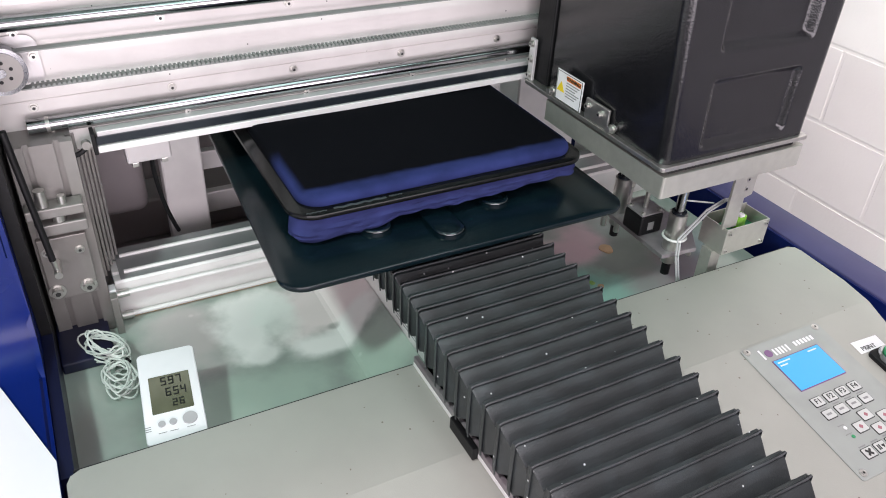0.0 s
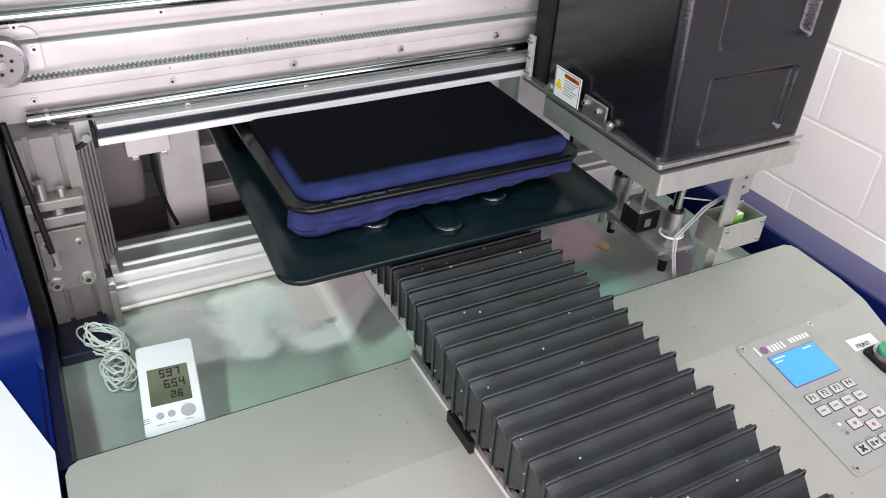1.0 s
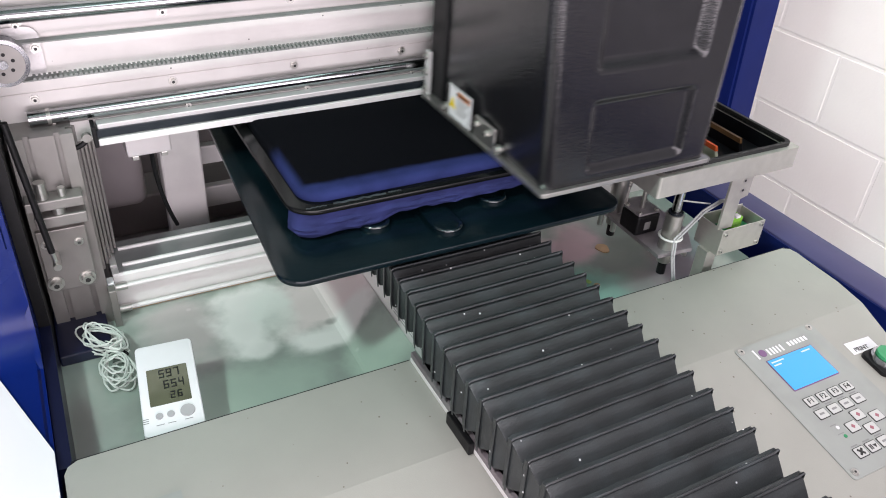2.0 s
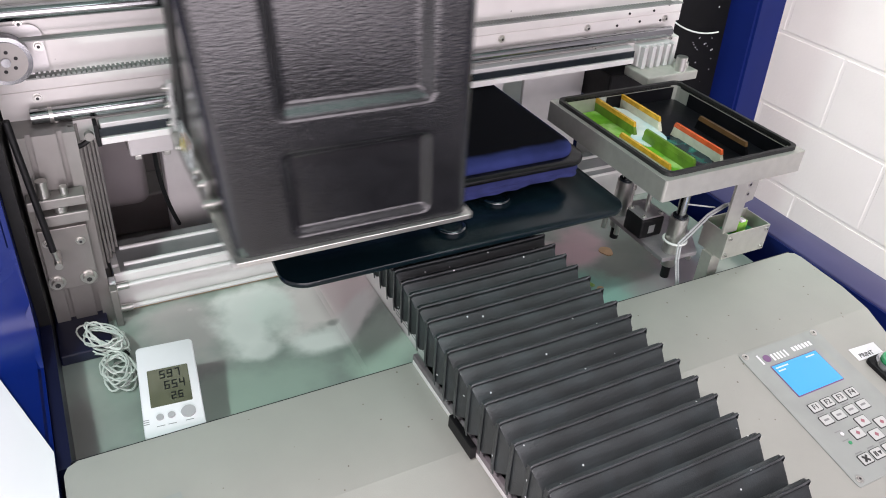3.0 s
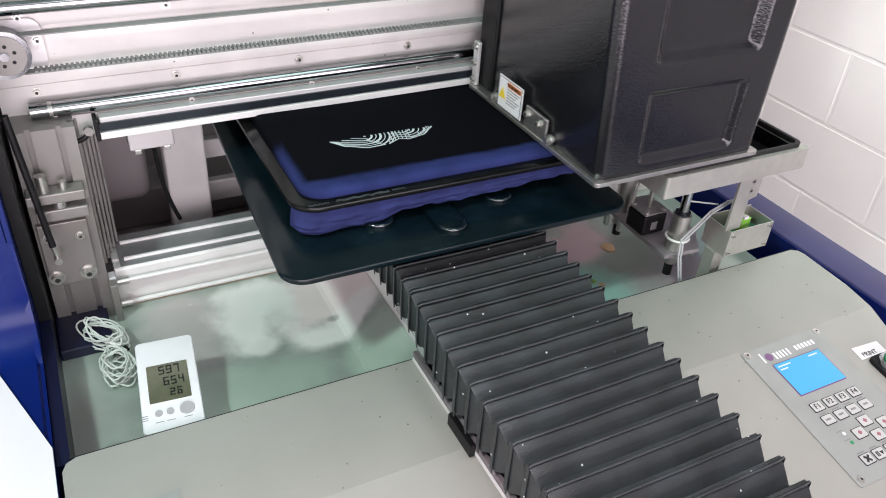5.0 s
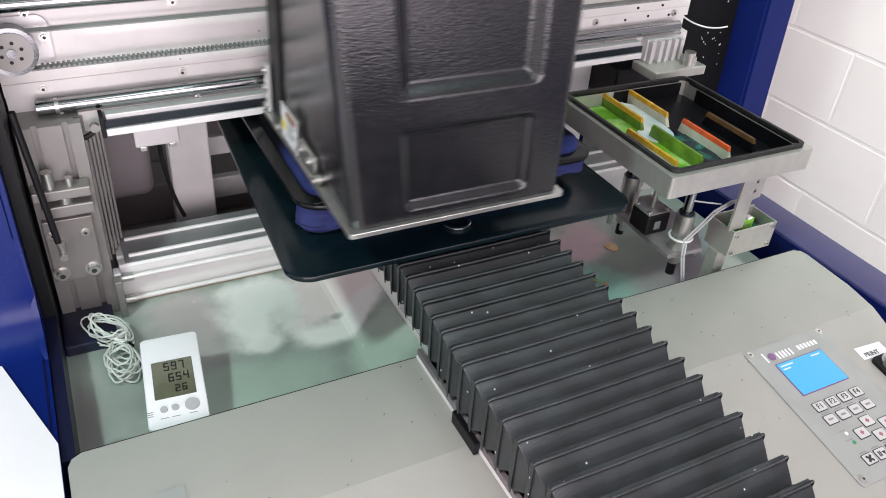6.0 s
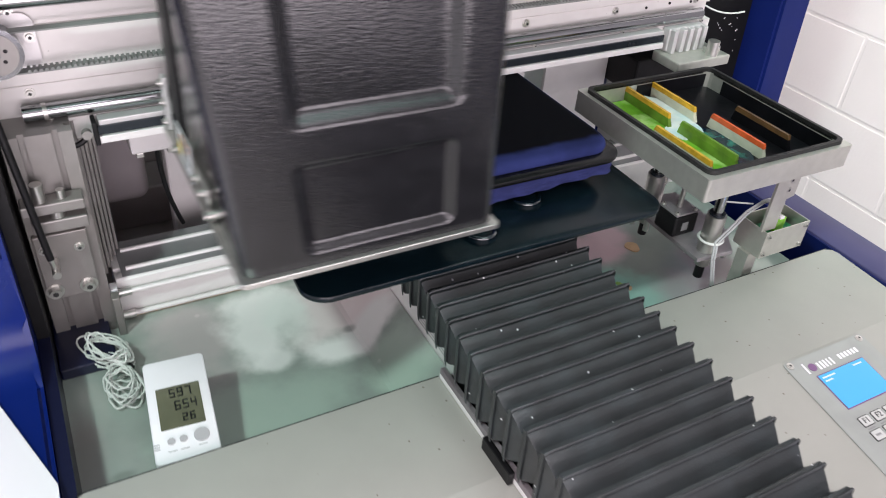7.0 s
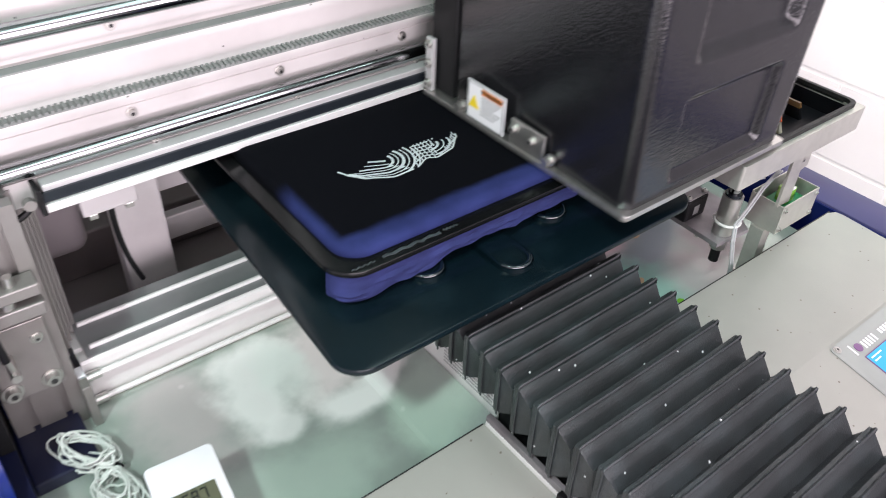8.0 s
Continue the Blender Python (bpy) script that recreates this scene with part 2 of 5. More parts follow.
ROOMWALL = material("pale_room_paint", (0.46, 0.45, 0.45), 0.7, grain=0.03, grain_size=3, bump=0.1)
# dark only so that the head and chrome mirror less brightness
DIMMING_WALL = material("reflection_dimming_paint", (0.27, 0.27, 0.275), 0.7, grain=0.05, grain_size=3, bump=0.1)
BLACK_SPATTER = material("ink_spattered_black", (0.004, 0.004, 0.005), 0.6, grain=0.3, specks=(0.7, 0.7, 0.7), speck_size=130, speck_limit=0.02, spec=0.15)
SPATTER_ALU = material("spattered_aluminium", (0.71, 0.69, 0.67), 0.40, 0.15, grain=0.06, grain_size=25, stain=0.3, stain_size=12,
                       specks=(0.08, 0.08, 0.08), speck_size=260, speck_limit=0.006)


def glow(name, color, strength):
    m = bpy.data.materials.new(name)
    m.use_nodes = True
    b = m.node_tree.nodes["Principled BSDF"]
    b.inputs["Base Color"].default_value = (0.02, 0.05, 0.08, 1)
    b.inputs["Roughness"].default_value = 0.15
    b.inputs["Emission Color"].default_value = (*color, 1)
    b.inputs["Emission Strength"].default_value = strength
    return m


SCREEN = glow("lit_blue_screen", (0.03, 0.47, 0.95), 0.95)
SCREEN_WHITE = glow("lit_screen_text", (0.75, 0.92, 1.0), 0.9)


def tinted(name, color):
    """A tinted clear sheet: a thin pane that colours what passes it and shines a little."""
    m = bpy.data.materials.new(name)
    m.use_nodes = True
    nt = m.node_tree
    nt.nodes.remove(nt.nodes["Principled BSDF"])
    t = nt.nodes.new("ShaderNodeBsdfTransparent")
    t.inputs["Color"].default_value = (*color, 1)
    g = nt.nodes.new("ShaderNodeBsdfGlossy")
    g.inputs["Roughness"].default_value = 0.05
    x = nt.nodes.new("ShaderNodeMixShader")
    x.inputs[0].default_value = 0.06
    nt.links.new(t.outputs[0], x.inputs[1])
    nt.links.new(g.outputs[0], x.inputs[2])
    nt.links.new(x.outputs[0], nt.nodes["Material Output"].inputs[0])
    return m


HOOD = tinted("green_tinted_acrylic", (0.74, 0.88, 0.83))


# ---- builders ----
def mesh_of(name, bm, mat, smooth=False):
    bmesh.ops.recalc_face_normals(bm, faces=bm.faces[:])
    data = bpy.data.meshes.new(name)
    bm.to_mesh(data)
    bm.free()
    for m in mat if isinstance(mat, (list, tuple)) else (mat,):
        data.materials.append(m)
    if smooth:
        for p in data.polygons:
            p.use_smooth = True
        data.set_sharp_from_angle(angle=radians(35))
    return data


def thing(name, label, category, at=(0, 0, 0), group="", kind=""):
    ob = new(name)
    ob.matrix_world = pose(*at)
    return tagged(ob, label, category, group, kind)


def part(name, bm, mat, parent, label="", smooth=False):
    """One mesh under a thing; its mesh is given in world metres."""
    data = mesh_of(name, bm, mat, smooth) if isinstance(bm, bmesh.types.BMesh) else bm
    ob = new(name, data)
    if parent:
        ob.parent = parent
        chain = Matrix()
        p = parent
        while p:
            chain = p.matrix_basis @ chain
            p = p.parent
        ob.matrix_basis = chain.inverted()
    return tagged(ob, label)


def solo(name, bm, mat, label, category, group="", kind="", smooth=False):
    return tagged(part(name, bm, mat, None, "", smooth), label, category, group, kind)


def shared(name, data, parent, m, label=""):
    """An object on shared mesh data at world pose m under parent."""
    ob = new(name, data)
    ob.parent = parent
    chain = Matrix()
    p = parent
    while p:
        chain = p.matrix_basis @ chain
        p = p.parent
    ob.matrix_basis = chain.inverted() @ m
    return tagged(ob, label)


def box(x0, x1, y0, y1, z0, z1, bevel=0.0, bm=None, segs=2):
    bm = bm or bmesh.new()
    g = bmesh.ops.create_cube(bm, size=1.0, matrix=Matrix.LocRotScale(((x0 + x1) / 2, (y0 + y1) / 2, (z0 + z1) / 2), None, (abs(x1 - x0), abs(y1 - y0), abs(z1 - z0))))
    if bevel:
        edges = list({e for v in g["verts"] for e in v.link_edges})
        bmesh.ops.bevel(bm, geom=edges, offset=bevel, segments=segs, affect="EDGES", profile=0.5)
    return bm


def rod(a, b, r, bm=None, n=20, r2=None):
    bm = bm or bmesh.new()
    a, b = Vector(a), Vector(b)
    m = Matrix.Translation((a + b) / 2) @ (b - a).to_track_quat("Z", "Y").to_matrix().to_4x4()
    bmesh.ops.create_cone(bm, cap_ends=True, segments=n, radius1=r, radius2=r if r2 is None else r2, depth=(b - a).length, matrix=m)
    return bm


def rounded(x0, x1, y0, y1, r, n=8):
    pts = []
    for cx, cy, a0 in ((x1 - r, y1 - r, 0), (x0 + r, y1 - r, 90), (x0 + r, y0 + r, 180), (x1 - r, y0 + r, 270)):
        for k in range(n + 1):
            a = radians(a0 + 90 * k / n)
            pts.append((cx + r * math.cos(a), cy + r * math.sin(a)))
    return pts


def loft(rings, bm=None, cap=True, close=True):
    """A skin over rings of equal length."""
    bm = bm or bmesh.new()
    vs = [[bm.verts.new(p) for p in ring] for ring in rings]
    n = len(vs[0])
    for a, b in zip(vs, vs[1:]):
        for k in range(n if close else n - 1):
            bm.faces.new((a[k], a[(k + 1) % n], b[(k + 1) % n], b[k]))
    if cap:
        bm.faces.new(vs[0][::-1])
        bm.faces.new(vs[-1])
    return bm


def slab(outline, z0, z1, soft=0.0, bm=None):
    """A plate over an outline, with softened rims."""
    cx = sum(p[0] for p in outline) / len(outline)
    cy = sum(p[1] for p in outline) / len(outline)

    def ring(z, s):
        out = []
        for x, y in outline:
            d = math.hypot(x - cx, y - cy)
            k = (d - s) / d
            out.append((cx + (x - cx) * k, cy + (y - cy) * k, z))
        return out
    if not soft:
        return loft([ring(z0, 0), ring(z1, 0)], bm)
    return loft([ring(z0, soft), ring(z0 + soft * 0.3, soft * 0.3), ring(z0 + soft, 0), ring(z1 - soft, 0), ring(z1 - soft * 0.3, soft * 0.3), ring(z1, soft)], bm)


def tube(points, r, n=8, bm=None):
    bm = bm or bmesh.new()
    pts = [Vector(p) for p in points]
    rings = []
    up = Vector((0, 0, 1))
    for i, p in enumerate(pts):
        d = (pts[min(i + 1, len(pts) - 1)] - pts[max(i - 1, 0)]).normalized()
        s = d.cross(up)
        s = s.normalized() if s.length > 1e-4 else Vector((1, 0, 0))
        u = s.cross(d)
        rings.append([p + r * (math.cos(2 * math.pi * k / n) * s + math.sin(2 * math.pi * k / n) * u) for k in range(n)])
    return loft(rings, bm)


def text_mesh(name, body, size, mat, depth=0.0003):
    """Flat lettering as a mesh, centred, in the XY plane."""
    cu = bpy.data.curves.new(name, "FONT")
    cu.body, cu.size, cu.extrude, cu.align_x, cu.align_y = body, size, depth, "CENTER", "CENTER"
    cu.resolution_u = 2
    tmp = bpy.data.objects.new(name, cu)
    data = bpy.data.meshes.new_from_object(tmp)
    bpy.data.objects.remove(tmp)
    data.materials.clear()
    data.materials.append(mat)
    return data


def bolt_mesh(r=0.0042, h=0.004):
    """A socket-head screw on a washer, along +z."""
    bm = bmesh.new()
    rod((0, 0, 0), (0, 0, 0.0008), r * 1.45, bm, 16)
    rod((0, 0, 0.0008), (0, 0, h), r, bm, 16, r * 0.93)
    rod((0, 0, h), (0, 0, h + 0.0002), r * 0.5, bm, 6)
    data = mesh_of("bolt", bm, (STEEL, INKBLACK))
    for p in data.polygons:
        if all(data.vertices[i].co.z > h - 1e-5 for i in p.vertices) and p.area < 3.2 * (r * 0.5) ** 2:
            p.material_index = 1
    return data


BOLT = bolt_mesh(0.0037, 0.0038)
BOLT_BIG = bolt_mesh(0.0065, 0.007)
BOLT_SMALL = bolt_mesh(0.0025, 0.0025)
FRONT = pose(0, 0, 0, 90)      # +z turned to face -y
LEFT = pose(0, 0, 0, 0, -90)   # +z turned to face -x

# ---- room ----
ROOM = (-2.6, 1.33, -2.4, 2.2, -0.95, 1.76)


def room():
    x0, x1, y0, y1, z0, z1 = ROOM
    solo("floor", box(x0, x1, y0, y1, z0 - 0.1, z0), FLOORMAT, "grey concrete workshop floor", "floor", kind="structure")
    solo("ceiling", box(x0, x1, y0, y1, z1, z1 + 0.1), ROOMWALL, "pale painted ceiling over the workshop", "ceiling", kind="structure")
    solo("wall_west", box(x0 - 0.12, x0, y0, y1, z0, z1), ROOMWALL, "pale painted workshop wall", "wall", kind="structure")
    bm = bmesh.new()
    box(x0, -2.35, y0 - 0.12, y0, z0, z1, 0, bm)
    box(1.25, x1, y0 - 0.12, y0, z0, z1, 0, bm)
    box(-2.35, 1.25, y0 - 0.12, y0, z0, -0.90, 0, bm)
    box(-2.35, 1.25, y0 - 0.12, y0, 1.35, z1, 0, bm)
    solo("wall_south", bm, ROOMWALL, "pale painted workshop wall with an opening added for the front fill", "wall", kind="structure")
    # unseen window, added only to house the front fill
    win = solo("fill_window", box(-2.35, 1.25, y0 - 0.115, y0 - 0.105, -0.90, 1.35), WHITE, "unseen frosted window added around the front fill", "window", kind="structure")
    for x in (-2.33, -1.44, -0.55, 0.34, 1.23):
        part("fill_window_frame", box(x - 0.02, x + 0.02, y0 - 0.10, y0 - 0.06, -0.90, 1.35), WHITE_PAINT, win)
    solo("wall_north", box(x0, x1, y1, y1 + 0.12, z0, z1), ROOMWALL, "pale painted workshop wall", "wall", kind="structure")
    east = solo("wall_east", box(x1 + 0.006, x1 + 0.16, -0.20, y1, z0, z1), MORTAR, "white painted concrete block wall beside the machine", "wall", kind="structure")
    # unseen dark stretch of wall, added to darken the head's reflection
    solo("wall_east_dimming", box(x1, x1 + 0.16, y0, -0.2005, z0, z1), DIMMING_WALL, "unseen dark grey wall added to dim reflections", "wall", kind="structure")
    # painted blocks of 0.4 x 0.2 m with shallow joints
    bl, bh, gap = 0.40, 0.196, 0.006
    bm = box(-0.0009, 0.006, gap / 2, bl - gap / 2, gap / 2, bh - gap / 2, 0.0030, segs=3)
    data = mesh_of("block", bm, MASONRY)
    for r in range(14):
        z = -0.807 + (r - 1) * bh
        if z + bh > z1 or z < z0:
            continue
        off = 0.2 * ((r + 1) % 2) + 0.005
        y = off - 0.4
        while y < -0.2:
            y += bl
        while y < 1.8:
            shared("block", data, east, pose(x1 + 0.006, y, z))
            y += bl


room()


# ---- the printer's fixed body ----
SLOPE = 0.16
BEND = -0.135


def sloped(bm):
    """Bends a plate down towards the front from the line y = BEND."""
    bmesh.ops.bisect_plane(bm, geom=bm.verts[:] + bm.edges[:] + bm.faces[:], plane_co=(0, BEND, 0), plane_no=(0, 1, 0))
    for v in bm.verts:
        if v.co.y < BEND:
            v.co.z += SLOPE * (v.co.y - BEND)
    return bm


def on_slope(ob):
    """Lays a thing built flat on the deck down on its sloping front."""
    a = Matrix.Translation((0, BEND, 0)) @ Matrix.Rotation(math.atan(SLOPE), 4, "X") @ Matrix.Translation((0, -BEND, 0))
    ob.matrix_basis = a @ ob.matrix_basis


def housing():
    ob = thing("printer_housing", "grey and blue textile printer housing with a sunken steel tray", "printer housing", (0, 0, -0.95))
    # deck in two halves with the slot for the bellows between them
    left = [(-0.497, -0.70), (-0.497, -0.014), (-0.493, -0.005), (-0.484, 0.0), (-0.134, 0.0), (-0.134, -0.70)]
    part("deck_plate", sloped(slab(left, -0.028, 0.0)), DECK, ob, "grey powder-coated deck plate with specks")
    right = [(0.050, -0.70), (0.050, 0.0), (0.452, 0.0), (0.462, -0.005), (0.464, -0.015), (0.460, -0.09), (0.450, -0.14), (0.436, -0.19),
             (0.405, -0.27), (0.36, -0.36), (0.30, -0.46), (0.24, -0.55), (0.20, -0.70)]
    part("deck_plate", sloped(slab(right, -0.028, 0.0)), DECK, ob, "grey powder-coated deck plate with a control panel")
    part("tray", box(-0.52, -0.1215, 0.0, 0.300, -0.075, -0.055), TRAY, ob, "polished steel tray stained with ink")
    rise = [(-0.172, -0.0552), (-0.166, -0.0530), (-0.124, -0.0110), (-0.1212, -0.0080), (-0.1212, -0.0552)]
    part("tray_upturn", loft([[(x, y, z) for x, z in rise] for y in (0.0025, 0.2865)]), TRAY, ob, "tray edge turned up along the rail")
    part("tray", box(0.0475, 0.465, 0.0, 0.44, -0.075, -0.055), TRAY, ob, "polished steel tray stained with ink")
    # black strips added to draw the shaded gap at the deck's edge
    for xa, xb in ((-0.490, -0.139), (0.056, 0.458)):
        part("tray_gap_line", box(xa, xb, 0.0002, 0.0020, -0.012, -0.0008), RUBBER, ob, "thin black strip standing for the dark gap along the deck")
    part("tray_edge", box(-0.495, 0.46, -0.006, -0.001, -0.055, -0.029), DECK, ob)
    # left flank: a ledge that sweeps up into the rear pillar
    prof = [(-0.70, 0.0), (0.145, 0.0)]
    for k in range(1, 9):
        a = radians(90 * k / 8)
        prof.append((0.145 + 0.05 * math.sin(a), 0.05 - 0.05 * math.cos(a)))
    prof += [(0.200, 0.12), (0.215, 0.62), (0.32, 0.62), (0.32, -0.30), (-0.70, -0.30)]
    bm = loft([[(x, y, z) for y, z in prof] for x in (-0.90, -0.502)])
    bmesh.ops.bevel(bm, geom=[e for e in bm.edges if abs(e.verts[0].co.x + 0.502) < 1e-5 and abs(e.verts[1].co.x + 0.502) < 1e-5], offset=0.006, segments=2, affect="EDGES")
    part("left_flank", bm, BLUE, ob, "glossy blue side panel sweeping up", True)
    # the glare on the blue flank, laid on as a white sheet
    cover = [(-0.90, 0.145), (-0.545, 0.145), (-0.502, 0.015), (-0.502, -0.70), (-0.90, -0.70)]
    part("lit_patch_sheet", slab(cover, 0.002, 0.005), WHITE_PAINT, ob, "white sheet standing for the brightly lit part of the flank")
    # black and navy faces: the dark gap by the column, shaded by colour
    part("inner_left_wall", box(-0.5015, -0.4895, 0.225, 0.62, -0.075, 0.60), BLACK, ob)
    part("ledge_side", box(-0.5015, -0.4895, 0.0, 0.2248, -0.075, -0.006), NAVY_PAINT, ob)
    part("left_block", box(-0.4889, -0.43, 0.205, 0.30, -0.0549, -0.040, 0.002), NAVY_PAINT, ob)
    # right flank: lit top and shaded side and gap are told apart by colour
    part("right_flank", box(0.4905, 0.5550, -0.70, 0.62, -0.95, -0.012, 0.004), BLUE_MATT, ob, "satin blue side ledge, its lit top in the colour", True)
    part("flank_side", box(0.4870, 0.4903, -0.70, 0.62, -0.90, -0.0150), PILLAR_BLUE, ob, "inner side of the ledge, its shade in the deep blue")
    part("flank_shadow_gap", box(0.4655, 0.4868, -0.70, 0.44, -0.90, -0.0760), PILLAR_BLUE, ob, "shadow gap beside the ledge, filled in deep blue")
    foot = [(0.815, 0.40), (0.815, 0.66), (0.690, 0.66), (0.727, 0.450), (0.745, 0.40)]
    bm = loft([[(x + 0.030, y, -0.60) for x, y in foot], [(x - 0.040, y, 0.62) for x, y in foot]])
    bmesh.ops.bevel(bm, geom=bm.edges[:], offset=0.005, segments=2, affect="EDGES")
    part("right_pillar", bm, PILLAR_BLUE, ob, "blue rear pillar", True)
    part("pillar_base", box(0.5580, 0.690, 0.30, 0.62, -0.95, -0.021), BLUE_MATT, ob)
    part("dark_end_panel", box(0.452, 0.745, 0.452, 0.470, -0.05, 0.62), BLACK_SPATTER, ob, "black inner panel spattered with white ink")
    rnd = random.Random(3)
    for k in range(14):
        x, z, r = rnd.uniform(0.640, 0.705), rnd.uniform(0.095, 0.145), rnd.uniform(0.0006, 0.0013)
        part("ink_spatter", rod((x, 0.4512, z), (x, 0.4519, z), r, n=8), WHITE, ob, "white ink spatter")
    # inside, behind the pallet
    # left half of the panel and the floor are darkened by colour
    part("back_panel", box(-0.488, -0.10, 0.68, 0.70, -0.16, 0.62), BROWN_IN, ob, "grey inner back panel, dimness put into the colour")
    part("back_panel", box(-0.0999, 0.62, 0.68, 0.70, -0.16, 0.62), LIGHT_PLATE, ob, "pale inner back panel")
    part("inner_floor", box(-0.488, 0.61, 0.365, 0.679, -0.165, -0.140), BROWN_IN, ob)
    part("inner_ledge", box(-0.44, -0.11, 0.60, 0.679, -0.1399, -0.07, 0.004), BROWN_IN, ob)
    part("inner_post", box(-0.318, -0.262, 0.43, 0.46, -0.1398, 0.30, 0.003), LIGHT_PLATE, ob, "white upright post")
    part("inner_crosspiece", box(-0.2615, -0.10, 0.50, 0.516, -0.055, -0.020, 0.002), LIGHT_PLATE, ob)
    part("inner_crosspiece", box(-0.2615, -0.10, 0.50, 0.516, 0.020, 0.050, 0.002), LIGHT_PLATE, ob)
    part("drive_housing", box(-0.440, -0.332, 0.52, 0.62, -0.045, 0.20, 0.018, segs=5), HOUSING_GREY, ob, "rounded grey drive housing", True)
    part("side_body", box(-0.90, 0.5848, -0.72, -0.701, -0.95, -0.03), BLUE, ob)
    part("base", box(-0.88, 0.50, -0.69, 0.61, -0.95, -0.36), BLUE_MATT, ob)
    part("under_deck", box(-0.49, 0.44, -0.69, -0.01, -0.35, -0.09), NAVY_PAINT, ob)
    part("rear_wall", box(-0.90, 0.74, 0.7002, 0.72, -0.95, 0.64), BLUE, ob)
    # lifted hood of tinted acrylic above the machine
    part("hood_pane", box(-0.95, 0.62, -0.352, 0.66, 0.90, 0.906), HOOD, ob, "green tinted acrylic hood, lifted")
    return ob


HOUSING = housing()


def back_beam(parent):
    """Extruded beam along the tray's rear, with two guide rods."""
    prof = [(0.288, -0.055), (0.288, -0.0025), (0.2905, 0.0), (0.299, 0.0), (0.300, -0.004), (0.310, -0.004), (0.311, 0.0), (0.337, 0.0), (0.338, -0.004), (0.348, -0.004), (0.349, 0.0), (0.362, 0.0), (0.364, -0.002), (0.364, -0.055)]
    bm = loft([[(x, y, z) for y, z in prof] for x in (-0.412, 0.46)])
    beam = part("back_beam", bm, LIGHT_PLATE, parent, "pale beam with long slots")
    # rods in a pale colour that stands for the shine of chrome
    for z in (-0.014, -0.048):
        part("guide_rod", rod((-0.405, 0.282, z), (0.30, 0.282, z), 0.0030), LIGHT_PLATE, beam, "thin chrome rod", True)
        part("rod_end", rod((-0.412, 0.282, z), (-0.398, 0.282, z), 0.005), STEEL, beam, "", True)
    part("beam_top", box(-0.404, 0.459, 0.2915, 0.3635, 0.0003, 0.0012), BEAM_TOP, beam, "dark top of the beam")
    # tracks too get their polished brightness from a pale colour
    for y in (0.305, 0.343):
        part("track", rod((-0.398, y, 0.0018), (0.40, y, 0.0018), 0.0030), LIGHT_PLATE, beam, "polished track in its slot", True)
    part("rust_line", box(-0.405, -0.02, 0.2850, 0.2878, -0.0549, -0.0538), TAPE, beam, "brown rust along the beam's foot")
    part("beam_foot", box(-0.4205, -0.4125, 0.272, 0.287, -0.022, 0.0, 0.001), WHITE, beam)
    return beam


back_beam(HOUSING)


def left_column(parent):
    prof = [(-0.485, 0.270), (-0.470, 0.270), (-0.470, 0.276), (-0.464, 0.276), (-0.464, 0.270), (-0.440, 0.270), (-0.440, 0.276), (-0.434, 0.276), (-0.434, 0.270),
            (-0.421, 0.270), (-0.421, 0.283), (-0.427, 0.283), (-0.427, 0.289), (-0.421, 0.289), (-0.421, 0.33), (-0.485, 0.33)]
    col = part("left_column", loft([[(x, y, z) for x, y in prof] for z in (-0.0549, 0.205)]), COLUMN, parent, "slotted aluminium column")
    for k in range(5):
        part("guard_strip", box(-0.4205 + 0.0046 * k, -0.4172 + 0.0046 * k, 0.300 + 0.011 * k, 0.309 + 0.011 * k, 0.004, 0.200, 0.0005), COLUMN, col, "upright guard strip")
    part("column_foot", box(-0.4215, -0.413, 0.255, 0.269, -0.0549, 0.0, 0.001), COLUMN, col)
    part("clamp_block", box(-0.484, -0.425, 0.248, 0.2695, 0.128, 0.140, 0.0015), COLUMN, col, "clamp block")
    part("clamp_block", box(-0.478, -0.425, 0.250, 0.2695, 0.105, 0.119, 0.0015), COLUMN, col, "clamp block")
    part("clamp_screw", rod((-0.465, 0.257, 0.1401), (-0.465, 0.257, 0.160), 0.006), STEEL, col, "", True)
    part("clamp_screw", rod((-0.445, 0.257, 0.1401), (-0.445, 0.257, 0.150), 0.004), STEEL, col, "", True)
    part("clamp_screw", rod((-0.452, 0.259, 0.1191), (-0.452, 0.259, 0.1279), 0.007), STEEL, col, "", True)
    part("bracket_plate", box(-0.482, -0.430, 0.262, 0.2695, 0.012, 0.095, 0.0012), COLUMN, col, "drilled steel bracket plate")
    for x, z, d in ((-0.474, 0.024, BOLT_BIG), (-0.440, 0.024, BOLT_BIG), (-0.440, 0.075, BOLT), (-0.474, 0.078, BOLT)):
        shared("bolt", d, col, pose(x, 0.2618, z) @ FRONT)
    part("gas_strut", rod((-0.481, 0.238, 0.240), (-0.469, 0.238, 0.082), 0.0036), BLACK, col, "black gas strut", True)
    part("strut_joint", rod((-0.469, 0.238, 0.082), (-0.467, 0.240, 0.064), 0.0026), STEEL, col, "", True)
    part("joint_pin", rod((-0.467, 0.232, 0.064), (-0.467, 0.2617, 0.064), 0.0042), STEEL, col, "", True)
    return col


left_column(HOUSING)


